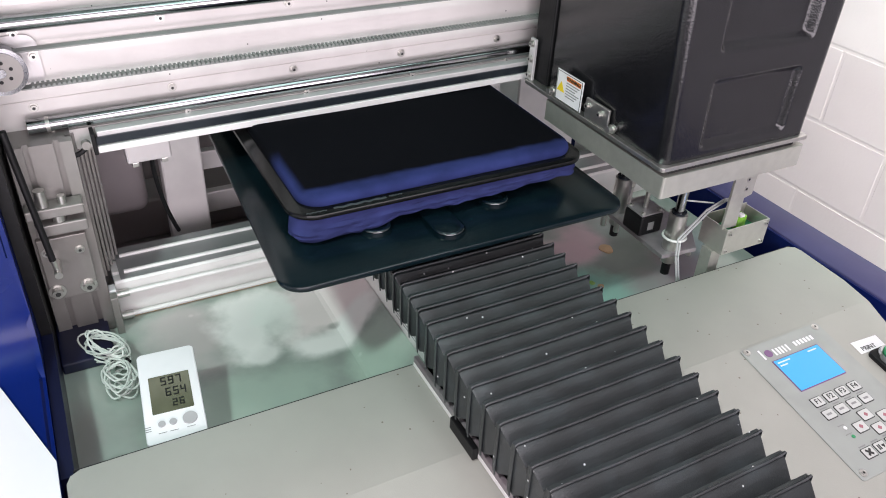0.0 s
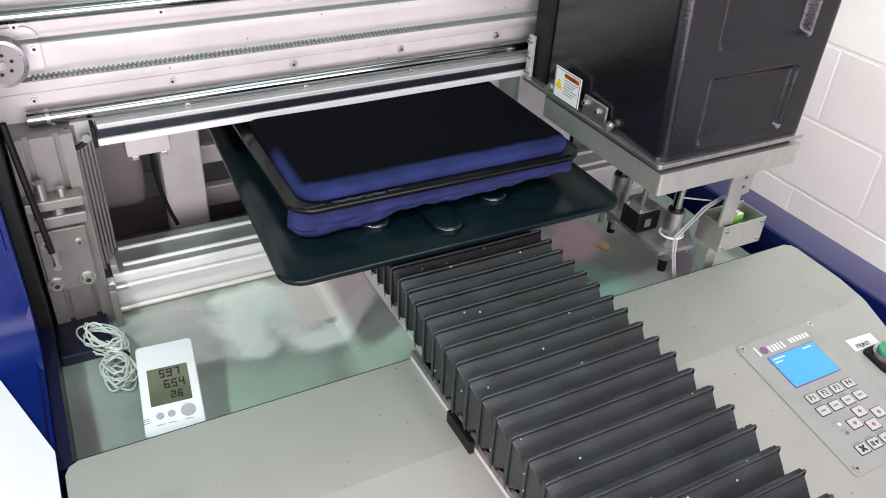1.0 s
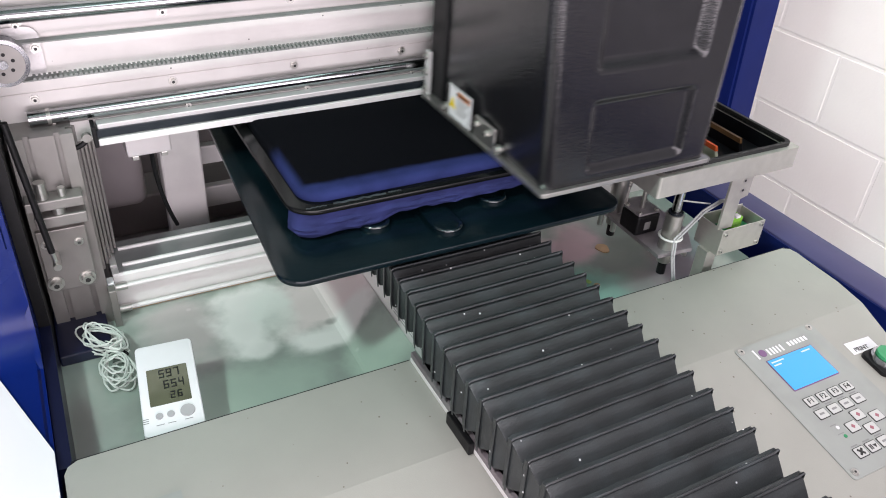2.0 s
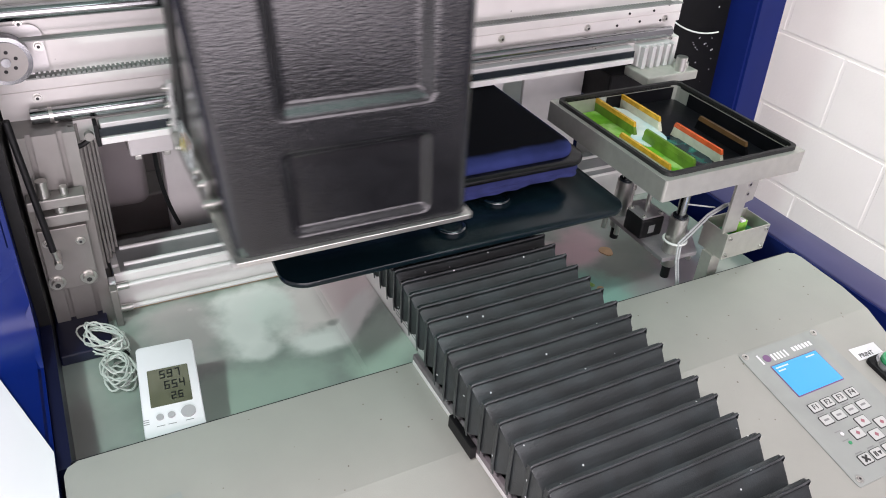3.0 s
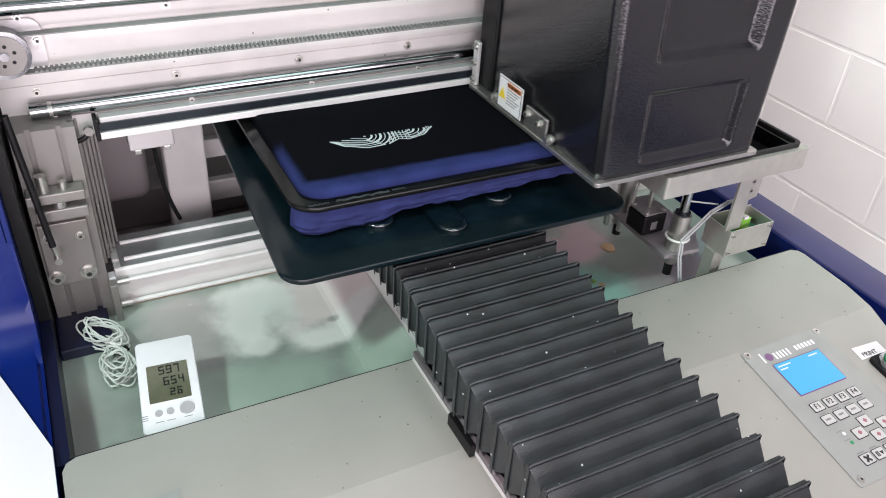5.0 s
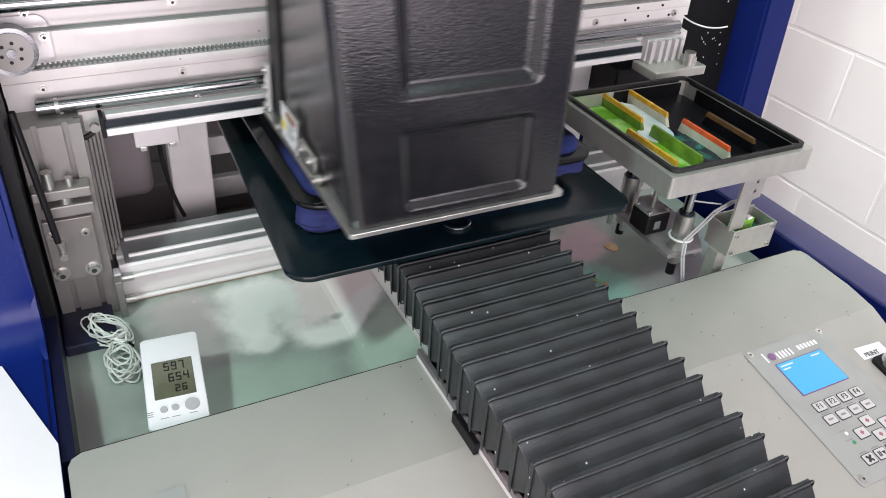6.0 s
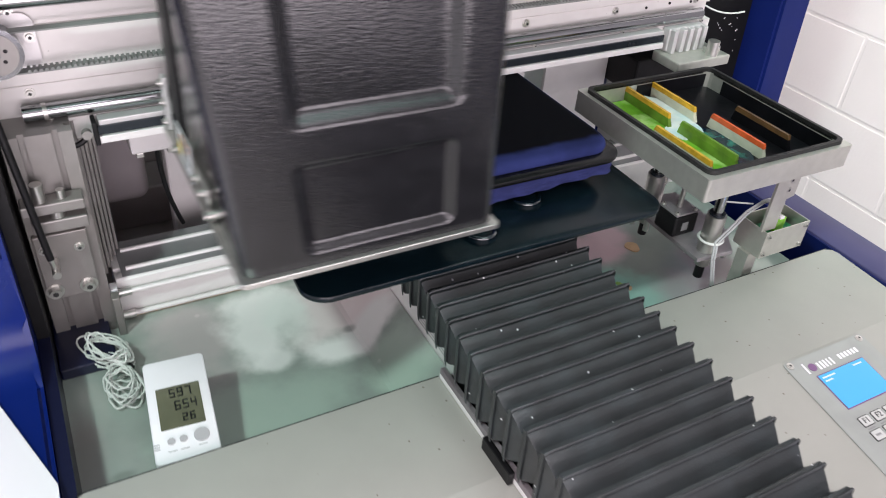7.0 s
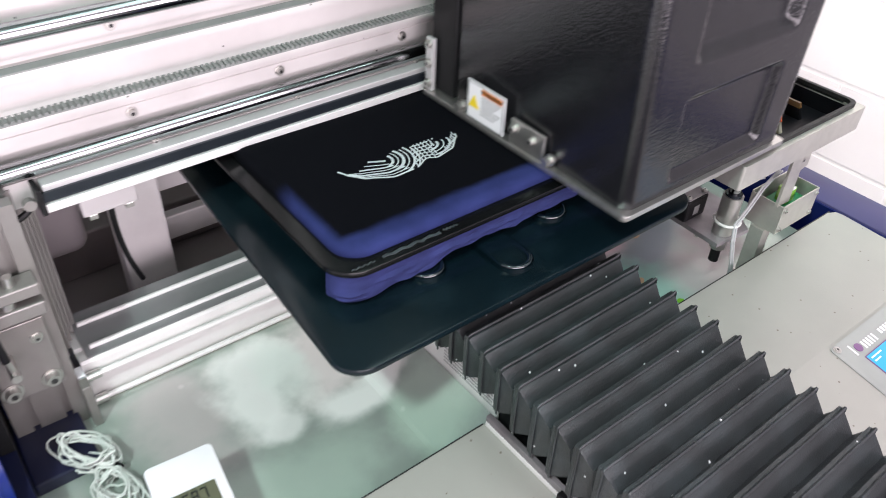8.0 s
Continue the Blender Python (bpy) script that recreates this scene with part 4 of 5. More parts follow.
def garment():
    ob = thing("garment", "navy cotton shirt stretched on the pallet, top blackened for print", "garment", (-0.055, 0.3, 0.16))
    out = rounded(-0.2275, 0.117, 0.0870, 0.575, 0.026, 10)
    cx, cy = -0.057, 0.33

    def ring(z, s):
        r = []
        for x, y in out:
            d = math.hypot(x - cx, y - cy)
            k = (d - s) / d
            r.append((cx + (x - cx) * k, cy + (y - cy) * k, z))
        return r
    rings = [ring(0.1722, 0.001), ring(0.176, 0.0), ring(0.1795, 0.001), ring(0.182, 0.0035), ring(0.1838, 0.009), ring(0.1844, 0.018)]
    bm = loft(rings)
    part("stretched_top", bm, GARMENT, ob, "navy cloth drawn over the board", True)
    # gathered cloth that hangs under the rim, front and sides
    loop = [(-0.165, 0.215), (-0.195, 0.160), (-0.224, 0.116)] + [p for p in rounded(-0.2375, 0.119, 0.0800, 0.56, 0.022, 10) if p[1] < 0.106] + [(0.119, 0.30), (0.119, 0.50)]
    loop = loop[:3] + sorted(loop[3:-2], key=lambda p: p[0]) + loop[-2:]
    dense = []
    for a, b in zip(loop, loop[1:]):
        m = max(1, int(math.hypot(b[0] - a[0], b[1] - a[1]) / 0.003))
        dense += [(a[0] + (b[0] - a[0]) * k / m, a[1] + (b[1] - a[1]) * k / m) for k in range(m)]
    hang = ((-0.24, 0.0325), (-0.17, 0.0335), (-0.145, 0.0320), (-0.118, 0.0250), (-0.095, 0.0235), (-0.02, 0.0255), (0.03, 0.0220), (0.075, 0.0200), (0.12, 0.0210))

    def depth_at(x):
        for (xa, da), (xb, db) in zip(hang, hang[1:]):
            if x <= xb:
                u = max(0.0, (x - xa) / (xb - xa))
                return da + (db - da) * u * u * (3 - 2 * u)
        return hang[-1][1]
    rows = []
    for j in range(17):
        v = j / 16
        row = []
        for k, (x, y) in enumerate(dense):
            d = math.hypot(x - cx, y - cy)
            ux, uy = (x - cx) / d, (y - cy) / d
            w = noise.noise(Vector((x * 26, y * 26, v * 1.4)))
            w2 = noise.noise(Vector((x * 55, y * 55, 5 + v * 4.5)))
            # the hem lifts where the cloth bunches up
            drop = depth_at(x) - 0.0025 * abs(noise.noise(Vector((x * 40, y * 40, 9))))
            o = 0.004 * math.sin(math.pi * v) + 0.005 * w * v + 0.0042 * w2 * v + 0.0030 * noise.noise(Vector((x * 45 + v * 3, y * 45 + v * 2, v * 8))) * min(1, v * 3) - 0.006 * max(0, v - 0.8) * 5
            row.append((x + ux * o, y + uy * o, 0.1660 - max(0.004, drop) * v))
        rows.append(row)
    part("gathered_hem", loft(rows, cap=False, close=False), NAVY, ob, "bunched navy cloth under the rim", True)
    first = part("printed_wing", ribbon_mesh("printed_wing", 0.0, 0.1855), PRINT_INK, ob, "white printed wing")
    second = part("printed_wing", ribbon_mesh("printed_wing", 0.1855, 0.1945), PRINT_INK, ob, "white printed wing")
    return ob, first, second


GARMENT_OB, PRINT_A, PRINT_B = garment()


# ---- capping station ----
def capping_station():
    ob = thing("capping_station", "aluminium ink capping tray with coloured wipers, on posts", "capping station", (0.28, 0.1, -0.0549))
    x0, x1, y0, y1, zb, zt = 0.165, 0.392, -0.014, 0.227, 0.151, 0.179
    bm = bmesh.new()
    t = 0.011
    o, i = rounded(x0, x1, y0, y1, 0.003, 3), rounded(x0 + t, x1 - t, y0 + t, y1 - t, 0.010, 3)
    vo0 = [bm.verts.new((x, y, zb)) for x, y in o]
    vo1 = [bm.verts.new((x, y, zt)) for x, y in o]
    vi1 = [bm.verts.new((x, y, zt)) for x, y in i]
    vi0 = [bm.verts.new((x, y, zb + 0.004)) for x, y in i]
    n = len(o)
    for k in range(n):
        j = (k + 1) % n
        bm.faces.new((vo0[k], vo0[j], vo1[j], vo1[k]))
        bm.faces.new((vo1[k], vo1[j], vi1[j], vi1[k]))
        bm.faces.new((vi1[k], vi1[j], vi0[j], vi0[k]))
    bm.faces.new(vo0[::-1])
    frame_ob = part("tray_frame", bm, GREY_PLATE, ob, "thick aluminium tray frame")
    # black gasket as a raised rim
    bm = bmesh.new()
    go, gi = rounded(x0 + 0.0065, x1 - 0.0065, y0 + 0.0065, y1 - 0.0065, 0.010, 4), rounded(x0 + 0.0110, x1 - 0.0110, y0 + 0.0110, y1 - 0.0110, 0.009, 4)
    rings = []
    for pts, z in ((go, zt), (go, zt + 0.005), (gi, zt + 0.005), (gi, zt - 0.002)):
        rings.append([(x, y, z) for x, y in pts])
    part("gasket", loft(rings, cap=False), RUBBER, frame_ob, "black rubber gasket", True)
    part("liner", box(x1 - t - 0.0015, x1 - t - 0.0003, y0 + t + 0.004, y1 - t - 0.03, zb + 0.0066, zt - 0.003), BASIN, frame_ob, "ink-blackened inner wall")
    part("liner", box(x0 + 0.09, x1 - t - 0.005, y1 - t - 0.0015, y1 - t - 0.0003, zb + 0.0066, zt - 0.003), BASIN, frame_ob, "ink-blackened inner wall")
    part("basin", slab(rounded(x0 + t + 0.0002, x1 - t - 0.0002, y0 + t + 0.0002, y1 - t - 0.0002, 0.009), zb + 0.0045, zb + 0.0065), BASIN, ob, "ink-soaked black basin")

    def puddle(name, cx, cy, rx, ry, seed, mat, z):
        pts = []
        for k in range(36):
            a = 2 * math.pi * k / 36
            q = 1 + 0.28 * noise.noise(Vector((math.cos(a) * 1.6, math.sin(a) * 1.6, seed)))
            pts.append((min(max(cx + rx * q * math.cos(a), x0 + t + 0.002), x1 - t - 0.002), min(max(cy + ry * q * math.sin(a), y0 + t + 0.002), y1 - t - 0.002)))
        part(name, slab(pts, z, z + 0.0012), mat, ob, "thick ink residue")
    puddle("ink_residue", 0.218, 0.165, 0.045, 0.055, 1, INK_GREEN, zb + 0.0066)
    puddle("ink_residue", 0.225, 0.075, 0.030, 0.055, 2, INK_GREEN, zb + 0.0067)
    puddle("ink_residue", 0.268, 0.070, 0.030, 0.048, 5, INK_BLUE, zb + 0.0068)
    puddle("ink_residue", 0.262, 0.165, 0.024, 0.054, 3, INK_WHITE, zb + 0.0079)
    puddle("ink_residue", 0.245, 0.115, 0.018, 0.022, 4, INK_WHITE, zb + 0.0081)

    def wiper(x, ya, yb, body, edge, lean):
        h = zt - 0.003
        bm = loft([[(x - 0.003, ya, zb + 0.0066), (x + 0.003, ya, zb + 0.0066), (x + 0.003, yb, zb + 0.0066), (x - 0.003, yb, zb + 0.0066)],
                   [(x - 0.0022 + lean, ya + 0.004, h - 0.005), (x + 0.0022 + lean, ya + 0.004, h - 0.005), (x + 0.0022 + lean, yb - 0.004, h - 0.005), (x - 0.0022 + lean, yb - 0.004, h - 0.005)]])
        w = part("wiper", bm, body, ob, "")
        bm = loft([[(x - 0.0022 + lean, ya + 0.003, h - 0.0049), (x + 0.0022 + lean, ya + 0.003, h - 0.0049), (x + 0.0022 + lean, yb - 0.003, h - 0.0049), (x - 0.0022 + lean, yb - 0.003, h - 0.0049)],
                   [(x - 0.0018 + lean, ya + 0.005, h + 0.001), (x + 0.0018 + lean, ya + 0.005, h + 0.001), (x + 0.0018 + lean, yb - 0.005, h + 0.001), (x - 0.0018 + lean, yb - 0.005, h + 0.001)]])
        part("wiper_edge", bm, edge, w, "bright wiper lip")
    wiper(0.240, 0.128, 0.222, WIPER_GREEN, AMBER, -0.002)
    wiper(0.284, 0.130, 0.224, WIPER_WHITE, AMBER, -0.002)
    wiper(0.203, 0.016, 0.118, WIPER_WHITE, AMBER, -0.002)
    wiper(0.242, 0.016, 0.116, WIPER_GREEN, WIPER_GREEN, -0.002)
    wiper(0.294, 0.024, 0.118, WIPER_WHITE, WIPER_RED, -0.002)
    wiper(0.342, 0.030, 0.124, BASIN, WIPER_BROWN, -0.002)
    # lift posts, motor, box and cables beneath
    part("mount_plate", slab([(0.234, 0.024), (0.290, 0.020), (0.318, 0.060), (0.318, 0.160), (0.237, 0.165)], 0.0240, 0.0300, 0.0008), STAINED, ob, "grey ink-stained mounting plate")
    for x, y in ((0.259, 0.036), (0.254, 0.142)):
        post = part("lift_post", rod((x, y, 0.0302), (x, y, 0.1505), 0.0064), CHROME, ob, "chrome lift post", True)
        part("bushing", rod((x, y, 0.0302), (x, y, 0.0830), 0.0118, n=28), STEEL, post, "polished steel bushing", True)
        part("collar", rod((x, y, 0.0831), (x, y, 0.0860), 0.0098), DARK_STEEL, post, "", True)
        part("flange", rod((x, y, 0.0080), (x, y, 0.0238), 0.0095), STEEL, post, "", True)
        part("foot_screw", rod((x, y, -0.0120), (x, y, 0.0078), 0.0060), BLACK, post, "black rubber end", True)
    motor = part("motor", box(0.233, 0.272, 0.072, 0.108, 0.0302, 0.0600, 0.003), BLACK, ob, "black stepper motor")
    part("motor_cap", box(0.234, 0.271, 0.073, 0.107, 0.0602, 0.0630, 0.001), STAINED, motor, "grey motor cap")
    part("motor_label", box(0.246, 0.256, 0.0714, 0.0719, 0.038, 0.050), INKGREY, motor)
    for x, y in ((0.238, 0.077), (0.267, 0.077), (0.238, 0.103), (0.267, 0.103)):
        shared("bolt", BOLT_SMALL, motor, pose(x, y, 0.0630))
    part("lead_screw", rod((0.2525, 0.090, 0.0632), (0.2525, 0.090, 0.1508), 0.0032), STEEL, motor, "thin steel lead screw", True)
    bm = bmesh.new()
    for k in range(34):
        z = 0.062 + 0.0026 * k
        rod((0.2745, 0.146, z), (0.2745, 0.146, z + 0.0014), 0.0050, bm, 12)
    rod((0.2745, 0.146, 0.0302), (0.2745, 0.146, 0.1505), 0.0034, bm, 10)
    part("spring", bm, STEEL, ob, "coiled spring post")
    part("hanger_plate", slab([(0.3130, -0.151), (0.3505, -0.151), (0.3505, -0.106), (0.3380, -0.103), (0.3380, -0.060), (0.3130, -0.060)], -0.0035, 0.0), GREY_PLATE, ob, "bent hanger plate").matrix_basis = ob.matrix_basis.inverted() @ pose(0, 0.0105, 0, -90, 0, 0)
    for z in (0.1165, 0.1305):
        shared("bolt", BOLT, ob, pose(0.3370, 0.0103, z) @ FRONT)
    # an open-topped box of folded sheet
    bm = bmesh.new()
    for q in ((0.3165, 0.394, 0.0, 0.0018, 0.0225, 0.062), (0.3165, 0.394, 0.0422, 0.044, 0.0225, 0.064), (0.3165, 0.3183, 0.0019, 0.0421, 0.0225, 0.062), (0.3922, 0.394, 0.0019, 0.0421, 0.0225, 0.062), (0.3184, 0.3921, 0.0019, 0.0421, 0.0225, 0.0243)):
        box(*q, 0.0004, bm)
    jb = part("junction_box", bm, GREY_PLATE, ob, "small pale open junction box")
    for x, z in ((0.3225, 0.055), (0.3215, 0.029), (0.3875, 0.057), (0.3870, 0.029)):
        shared("bolt", BOLT_SMALL, jb, pose(x, -0.0002, z) @ FRONT)
    part("circuit_board", box(0.340, 0.386, 0.006, 0.038, 0.044, 0.0456), GREENBTN, jb, "green circuit board")
    part("green_block", box(0.348, 0.366, 0.014, 0.030, 0.0458, 0.066, 0.002), INK_GREEN, jb, "green terminal")
    part("plug", box(0.350, 0.358, 0.012, 0.020, 0.0662, 0.070, 0.001), WHITE, jb)
    part("box_bracket", box(0.312, 0.330, 0.012, 0.030, -0.0548, 0.0222), GREY_PLATE, ob)
    for s in range(2):
        run = ((0.263, 0.012, -0.050), (0.258, 0.012, -0.007), (0.249, 0.015, 0.030), (0.2505, 0.0195, 0.054), (0.2695, 0.020, 0.070), (0.2945, 0.024, 0.085), (0.326, 0.028, 0.0915), (0.349, 0.034, 0.086))
        pts = []
        for (a, b, c), (d, e, f) in zip(run, run[1:]):
            for k in range(6):
                u = k / 6
                pts.append((a + (d - a) * u + 0.0038 * s, b + (e - b) * u - 0.001 * s, c + (f - c) * u - 0.0022 * s))
        part("cable", tube(pts, 0.0014), CABLE, ob, "white cable", True)
    part("cable", tube([(0.2585 + 0.0065 * k, 0.030 + 0.0005 * k, 0.105 - 0.0022 * k) for k in range(10)], 0.0011), CABLE, ob, "white cable", True)
    part("cable_tie", tube([(0.257 + 0.0150 * math.cos(a), 0.033 + 0.0150 * math.sin(a), 0.050) for a in [radians(20 * k) for k in range(19)]], 0.0017), CORD, ob, "white cable tie", True)
    for x, y in ((0.238, 0.150), (0.244, 0.128), (0.262, 0.066), (0.300, 0.040), (0.300, 0.140), (0.300, 0.100)):
        part("standoff", rod((x, y, 0.0040), (x, y, 0.0238), 0.0040), STEEL, ob, "", True)
    return ob


capping_station()


# ---- print head carriage ----
def print_head():
    ob = thing("print_head_carriage", "black grained print head carriage with a warning plate", "print head", (0.28, 0.11, 0.186))
    x0, x1, y0, y1, z0, z1 = 0.1640, 0.3930, -0.009, 0.235, 0.1922, 0.60
    r = 0.012

    def smooth(a, b, v):
        u = min(1, max(0, (v - a) / (b - a)))
        return u * u * (3 - 2 * u)

    def recess(x, z):
        # two pressed fields in the front with rounded corners and soft sills
        d = 0.0
        for a, b, za, zb, dep, w in ((0.2150, 0.3530, 0.2010, 0.2915, 0.0068, 0.0105), (0.2160, 0.3560, 0.3175, 0.70, 0.0105, 0.0140)):
            rc = 0.010
            qx, qz = abs(x - (a + b) / 2) - ((b - a) / 2 - rc), abs(z - (za + zb) / 2) - ((zb - za) / 2 - rc)
            inside = rc - math.hypot(max(qx, 0), max(qz, 0)) - min(max(qx, qz), 0)
            d = max(d, dep * smooth(0.0, w, inside))
        return d
    xs = [x0 + r + (x1 - x0 - 2 * r) * k / 120 for k in range(121)]
    zs = [z0 + (0.45 - z0) * k / 190 for k in range(191)] + [0.50, 0.55, z1]
    rings = []
    for z in zs:
        # the front leans outwards and widens as it rises
        rise = min(z, 0.46) - z0
        sy = -0.05 * rise
        sl, sx = -0.122 * rise, -0.060 * rise
        ring = [(x + sl + (sx - sl) * (x - x0) / (x1 - x0), y0 + recess(x, z) + sy, z) for x in xs]
        for k in range(1, 8):
            a = radians(-90 + 90 * k / 8)
            ring.append((x1 + sx - r + r * math.cos(a), y0 + r + r * math.sin(a) + sy, z))
        ring.append((x1 + sx, y0 + r + sy, z))
        ring.append((x1 + sx, y1 - 0.004, z))
        ring.append((x1 + sx - 0.004, y1, z))
        ring.append((x0 + 0.013, y1, z))
        ring.append((x0 + 0.009, y1 - 0.004, z))
        for k in range(0, 8):
            a = radians(180 + 90 * k / 8)
            ring.append((x0 + sl + r + r * math.cos(a), y0 + r + r * math.sin(a) + sy, z))
        rings.append(ring)
    part("cover", loft(rings), HEAD_BLACK, ob, "black leather-grained plastic cover", True)
    plate = part("carrier_plate", slab(rounded(0.1590, 0.3960, -0.0145, 0.275, 0.005, 4), 0.1868, 0.1920, 0.0006), STEEL, ob, "bright metal carrier plate")
    part("seal", slab(rounded(0.170, 0.391, -0.008, 0.235, 0.005, 4), 0.1858, 0.1867), RUBBER, ob, "black seal under the plate")
    side = part("slide_plate", box(0.1625, 0.1675, 0.262, 0.2738, 0.1922, 0.250, 0.001), ALU, ob, "slide plate on the rail")
    for z in (0.20, 0.222, 0.243):
        shared("bolt", BOLT, side, pose(0.1623, 0.268, z) @ LEFT)
    part("rear_block", box(0.170, 0.392, 0.2355, 0.2735, 0.1922, 0.40, 0.002), BLACK, ob)
    # warning plate on the left flank
    sign = part("warning_plate", box(0.1600, 0.1612, 0.145, 0.201, 0.1935, 0.2338, 0.0004), WHITE, ob, "white warning plate")

    def flat(name, ya, yb, za, zb, mat):
        part(name, box(0.1594, 0.1599, ya - 0.007, yb - 0.007, 0.1935 + (za - 0.1922) * 0.845, 0.1935 + (zb - 0.1922) * 0.845), mat, sign)
    flat("border", 0.1535, 0.2065, 0.2378, 0.2384, INKBLACK)
    flat("border", 0.1535, 0.2065, 0.1925, 0.1931, INKBLACK)
    flat("border", 0.2059, 0.2065, 0.1932, 0.2377, INKBLACK)
    flat("border", 0.1535, 0.1541, 0.1932, 0.2377, INKBLACK)
    flat("header", 0.156, 0.186, 0.2285, 0.2355, ORANGE)
    bm = bmesh.new()
    vs = [bm.verts.new(p) for p in ((0.1597, 0.1975, 0.2065), (0.1597, 0.1815, 0.2065), (0.1597, 0.1895, 0.2200))]
    bm.faces.new(vs)
    part("triangle", bmesh_extrude(bm, (-0.0004, 0, 0)), YELLOW, sign)
    flat("mark", 0.1960, 0.1970, 0.2135, 0.2195, INKBLACK)
    flat("mark", 0.1960, 0.1970, 0.2105, 0.2120, INKBLACK)
    for k in range(6):
        flat("text_bar", 0.158 + 0.004 * (k % 3), 0.186, 0.2245 - 0.0042 * k, 0.2257 - 0.0042 * k, INKGREY)
    lab = text_mesh("lettering", "WARNING!", 0.0060, INKBLACK)
    shared("lettering", lab, sign, pose(0.1591, 0.164, 0.2272) @ pose(0, 0, 0, 90, 0, -90))
    br = part("bracket", box(0.1605, 0.1640, 0.0905, 0.1365, 0.1922, 0.2190, 0.001), STEEL, ob, "small steel bracket")
    for y, z in ((0.1310, 0.2095), (0.1060, 0.2080)):
        shared("bolt", BOLT, br, pose(0.1603, y, z) @ LEFT)
    for y in (0.2105, 0.0830):
        screw = part("side_screw", rod((0.155, y, 0.1985), (0.168, y, 0.1985), 0.0042), STEEL, ob, "steel cap screw", True)
        part("washer", rod((0.1620, y, 0.1985), (0.1634, y, 0.1985), 0.0062), STEEL, screw, "", True)
    return ob


def bmesh_extrude(bm, v):
    g = bmesh.ops.extrude_face_region(bm, geom=bm.faces[:])
    bmesh.ops.translate(bm, verts=[e for e in g["geom"] if isinstance(e, bmesh.types.BMVert)], vec=v)
    return bm


HEAD = print_head()


# ---- control panel ----
def control_panel():
    ob = thing("control_panel", "grey membrane control panel with a lit blue display", "control panel", (0.284, -0.23, 0.0))
    part("membrane", slab(rounded(0.2185, 0.348, -0.324, -0.139, 0.004, 3), 0.0003, 0.0016), PANEL, ob, "grey membrane sheet")
    Z = 0.0017
    scr = part("display_frame", slab(rounded(0.2443, 0.3197, -0.2127, -0.1658, 0.0012, 2), Z, Z + 0.0006), PURPLE, ob, "thin purple frame")
    part("display", box(0.2455, 0.3185, -0.2115, -0.1670, Z + 0.0007, Z + 0.0012), SCREEN, scr, "lit blue liquid crystal display")
    for k, (a, b) in enumerate(((0.2485, 0.268), (0.2485, 0.260))):
        part("display_bar", box(a, b, -0.1720 - 0.0045 * k, -0.1703 - 0.0045 * k, Z + 0.0013, Z + 0.0015), SCREEN_WHITE, scr)
    part("display_bar", box(0.298, 0.312, -0.1720, -0.1703, Z + 0.0013, Z + 0.0015), SCREEN_WHITE, scr)
    # the maker's mark, drawn as plain shapes
    mark = part("emblem", box(0.2390, 0.2415, -0.1610, -0.1470, Z, Z + 0.0004), WHITE, ob, "white and purple emblem")
    part("emblem_disc", rod((0.2500, -0.1550, Z), (0.2500, -0.1550, Z + 0.0005), 0.0052), PURPLE, mark)
    for x, w in ((0.2575, 0.0028), (0.2630, 0.0028), (0.2680, 0.0028), (0.2735, 0.0022), (0.2790, 0.0026)):
        part("emblem_bar", box(x, x + w, -0.1610, -0.1515, Z, Z + 0.0004), WHITE, mark)
    for k in range(6):
        part("emblem_bar", box(0.2920 + 0.0056 * k, 0.2955 + 0.0056 * k, -0.1585, -0.1520, Z, Z + 0.0004), WHITE, mark)

    def key(x, y, w=0.0165, h=0.0125, text="", symbol=None):
        k = part("key", slab(rounded(x - w / 2, x + w / 2, y - h / 2, y + h / 2, 0.0015, 3), Z, Z + 0.0005), INKBLACK, ob, "membrane key with a dark outline")
        part("key_face", slab(rounded(x - w / 2 + 0.0009, x + w / 2 - 0.0009, y - h / 2 + 0.0009, y + h / 2 - 0.0009, 0.0012, 3), Z + 0.0006, Z + 0.0010), KEYW, k)
        if text:
            shared("lettering", text_mesh("lettering", text, 0.0092, INKBLACK, 0.0002), k, pose(x, y, Z + 0.0014))
        if symbol == "red":
            part("symbol", rod((x, y, Z + 0.0011), (x, y, Z + 0.0014), 0.0028, n=4), RED, k)
        if symbol == "grey":
            part("symbol", box(x - 0.004, x + 0.003, y - 0.0012, y + 0.0012, Z + 0.0011, Z + 0.0014), INKGREY, k)
        if symbol == "cross":
            for a in (45, -45):
                bm = box(-0.0048, 0.0048, -0.0013, 0.0013, 0, 0.0003)
                bmesh.ops.transform(bm, matrix=pose(x, y, Z + 0.0012 + (0.0001 if a > 0 else 0), 0, 0, a), verts=bm.verts[:])
                part("symbol", bm, INKBLACK, k)
        if symbol == "pause":
            for dx in (-0.0042, -0.0018):
                part("symbol", box(x + dx - 0.0007, x + dx + 0.0007, y - 0.003, y + 0.003, Z + 0.0011, Z + 0.0014), INKBLACK, k)
            part("symbol", rod((x + 0.0032, y, Z + 0.0011), (x + 0.0032, y, Z + 0.0014), 0.0030, n=3), INKBLACK, k)
    for k in range(4):
        key(0.2520 + 0.0200 * k, -0.2302, text=f"F{k + 1}")
        key(0.2512 + 0.0200 * k, -0.2478, symbol="grey")
        part("caption_bar", box(0.246 + 0.02 * k, 0.256 + 0.02 * k, -0.2398, -0.2385, Z, Z + 0.0002), INKGREY, ob)
    for x, y in ((0.2912, -0.2642), (0.3124, -0.2735), (0.2723, -0.2738), (0.2921, -0.2832)):
        key(x, y, 0.0172, 0.0135, symbol="red")
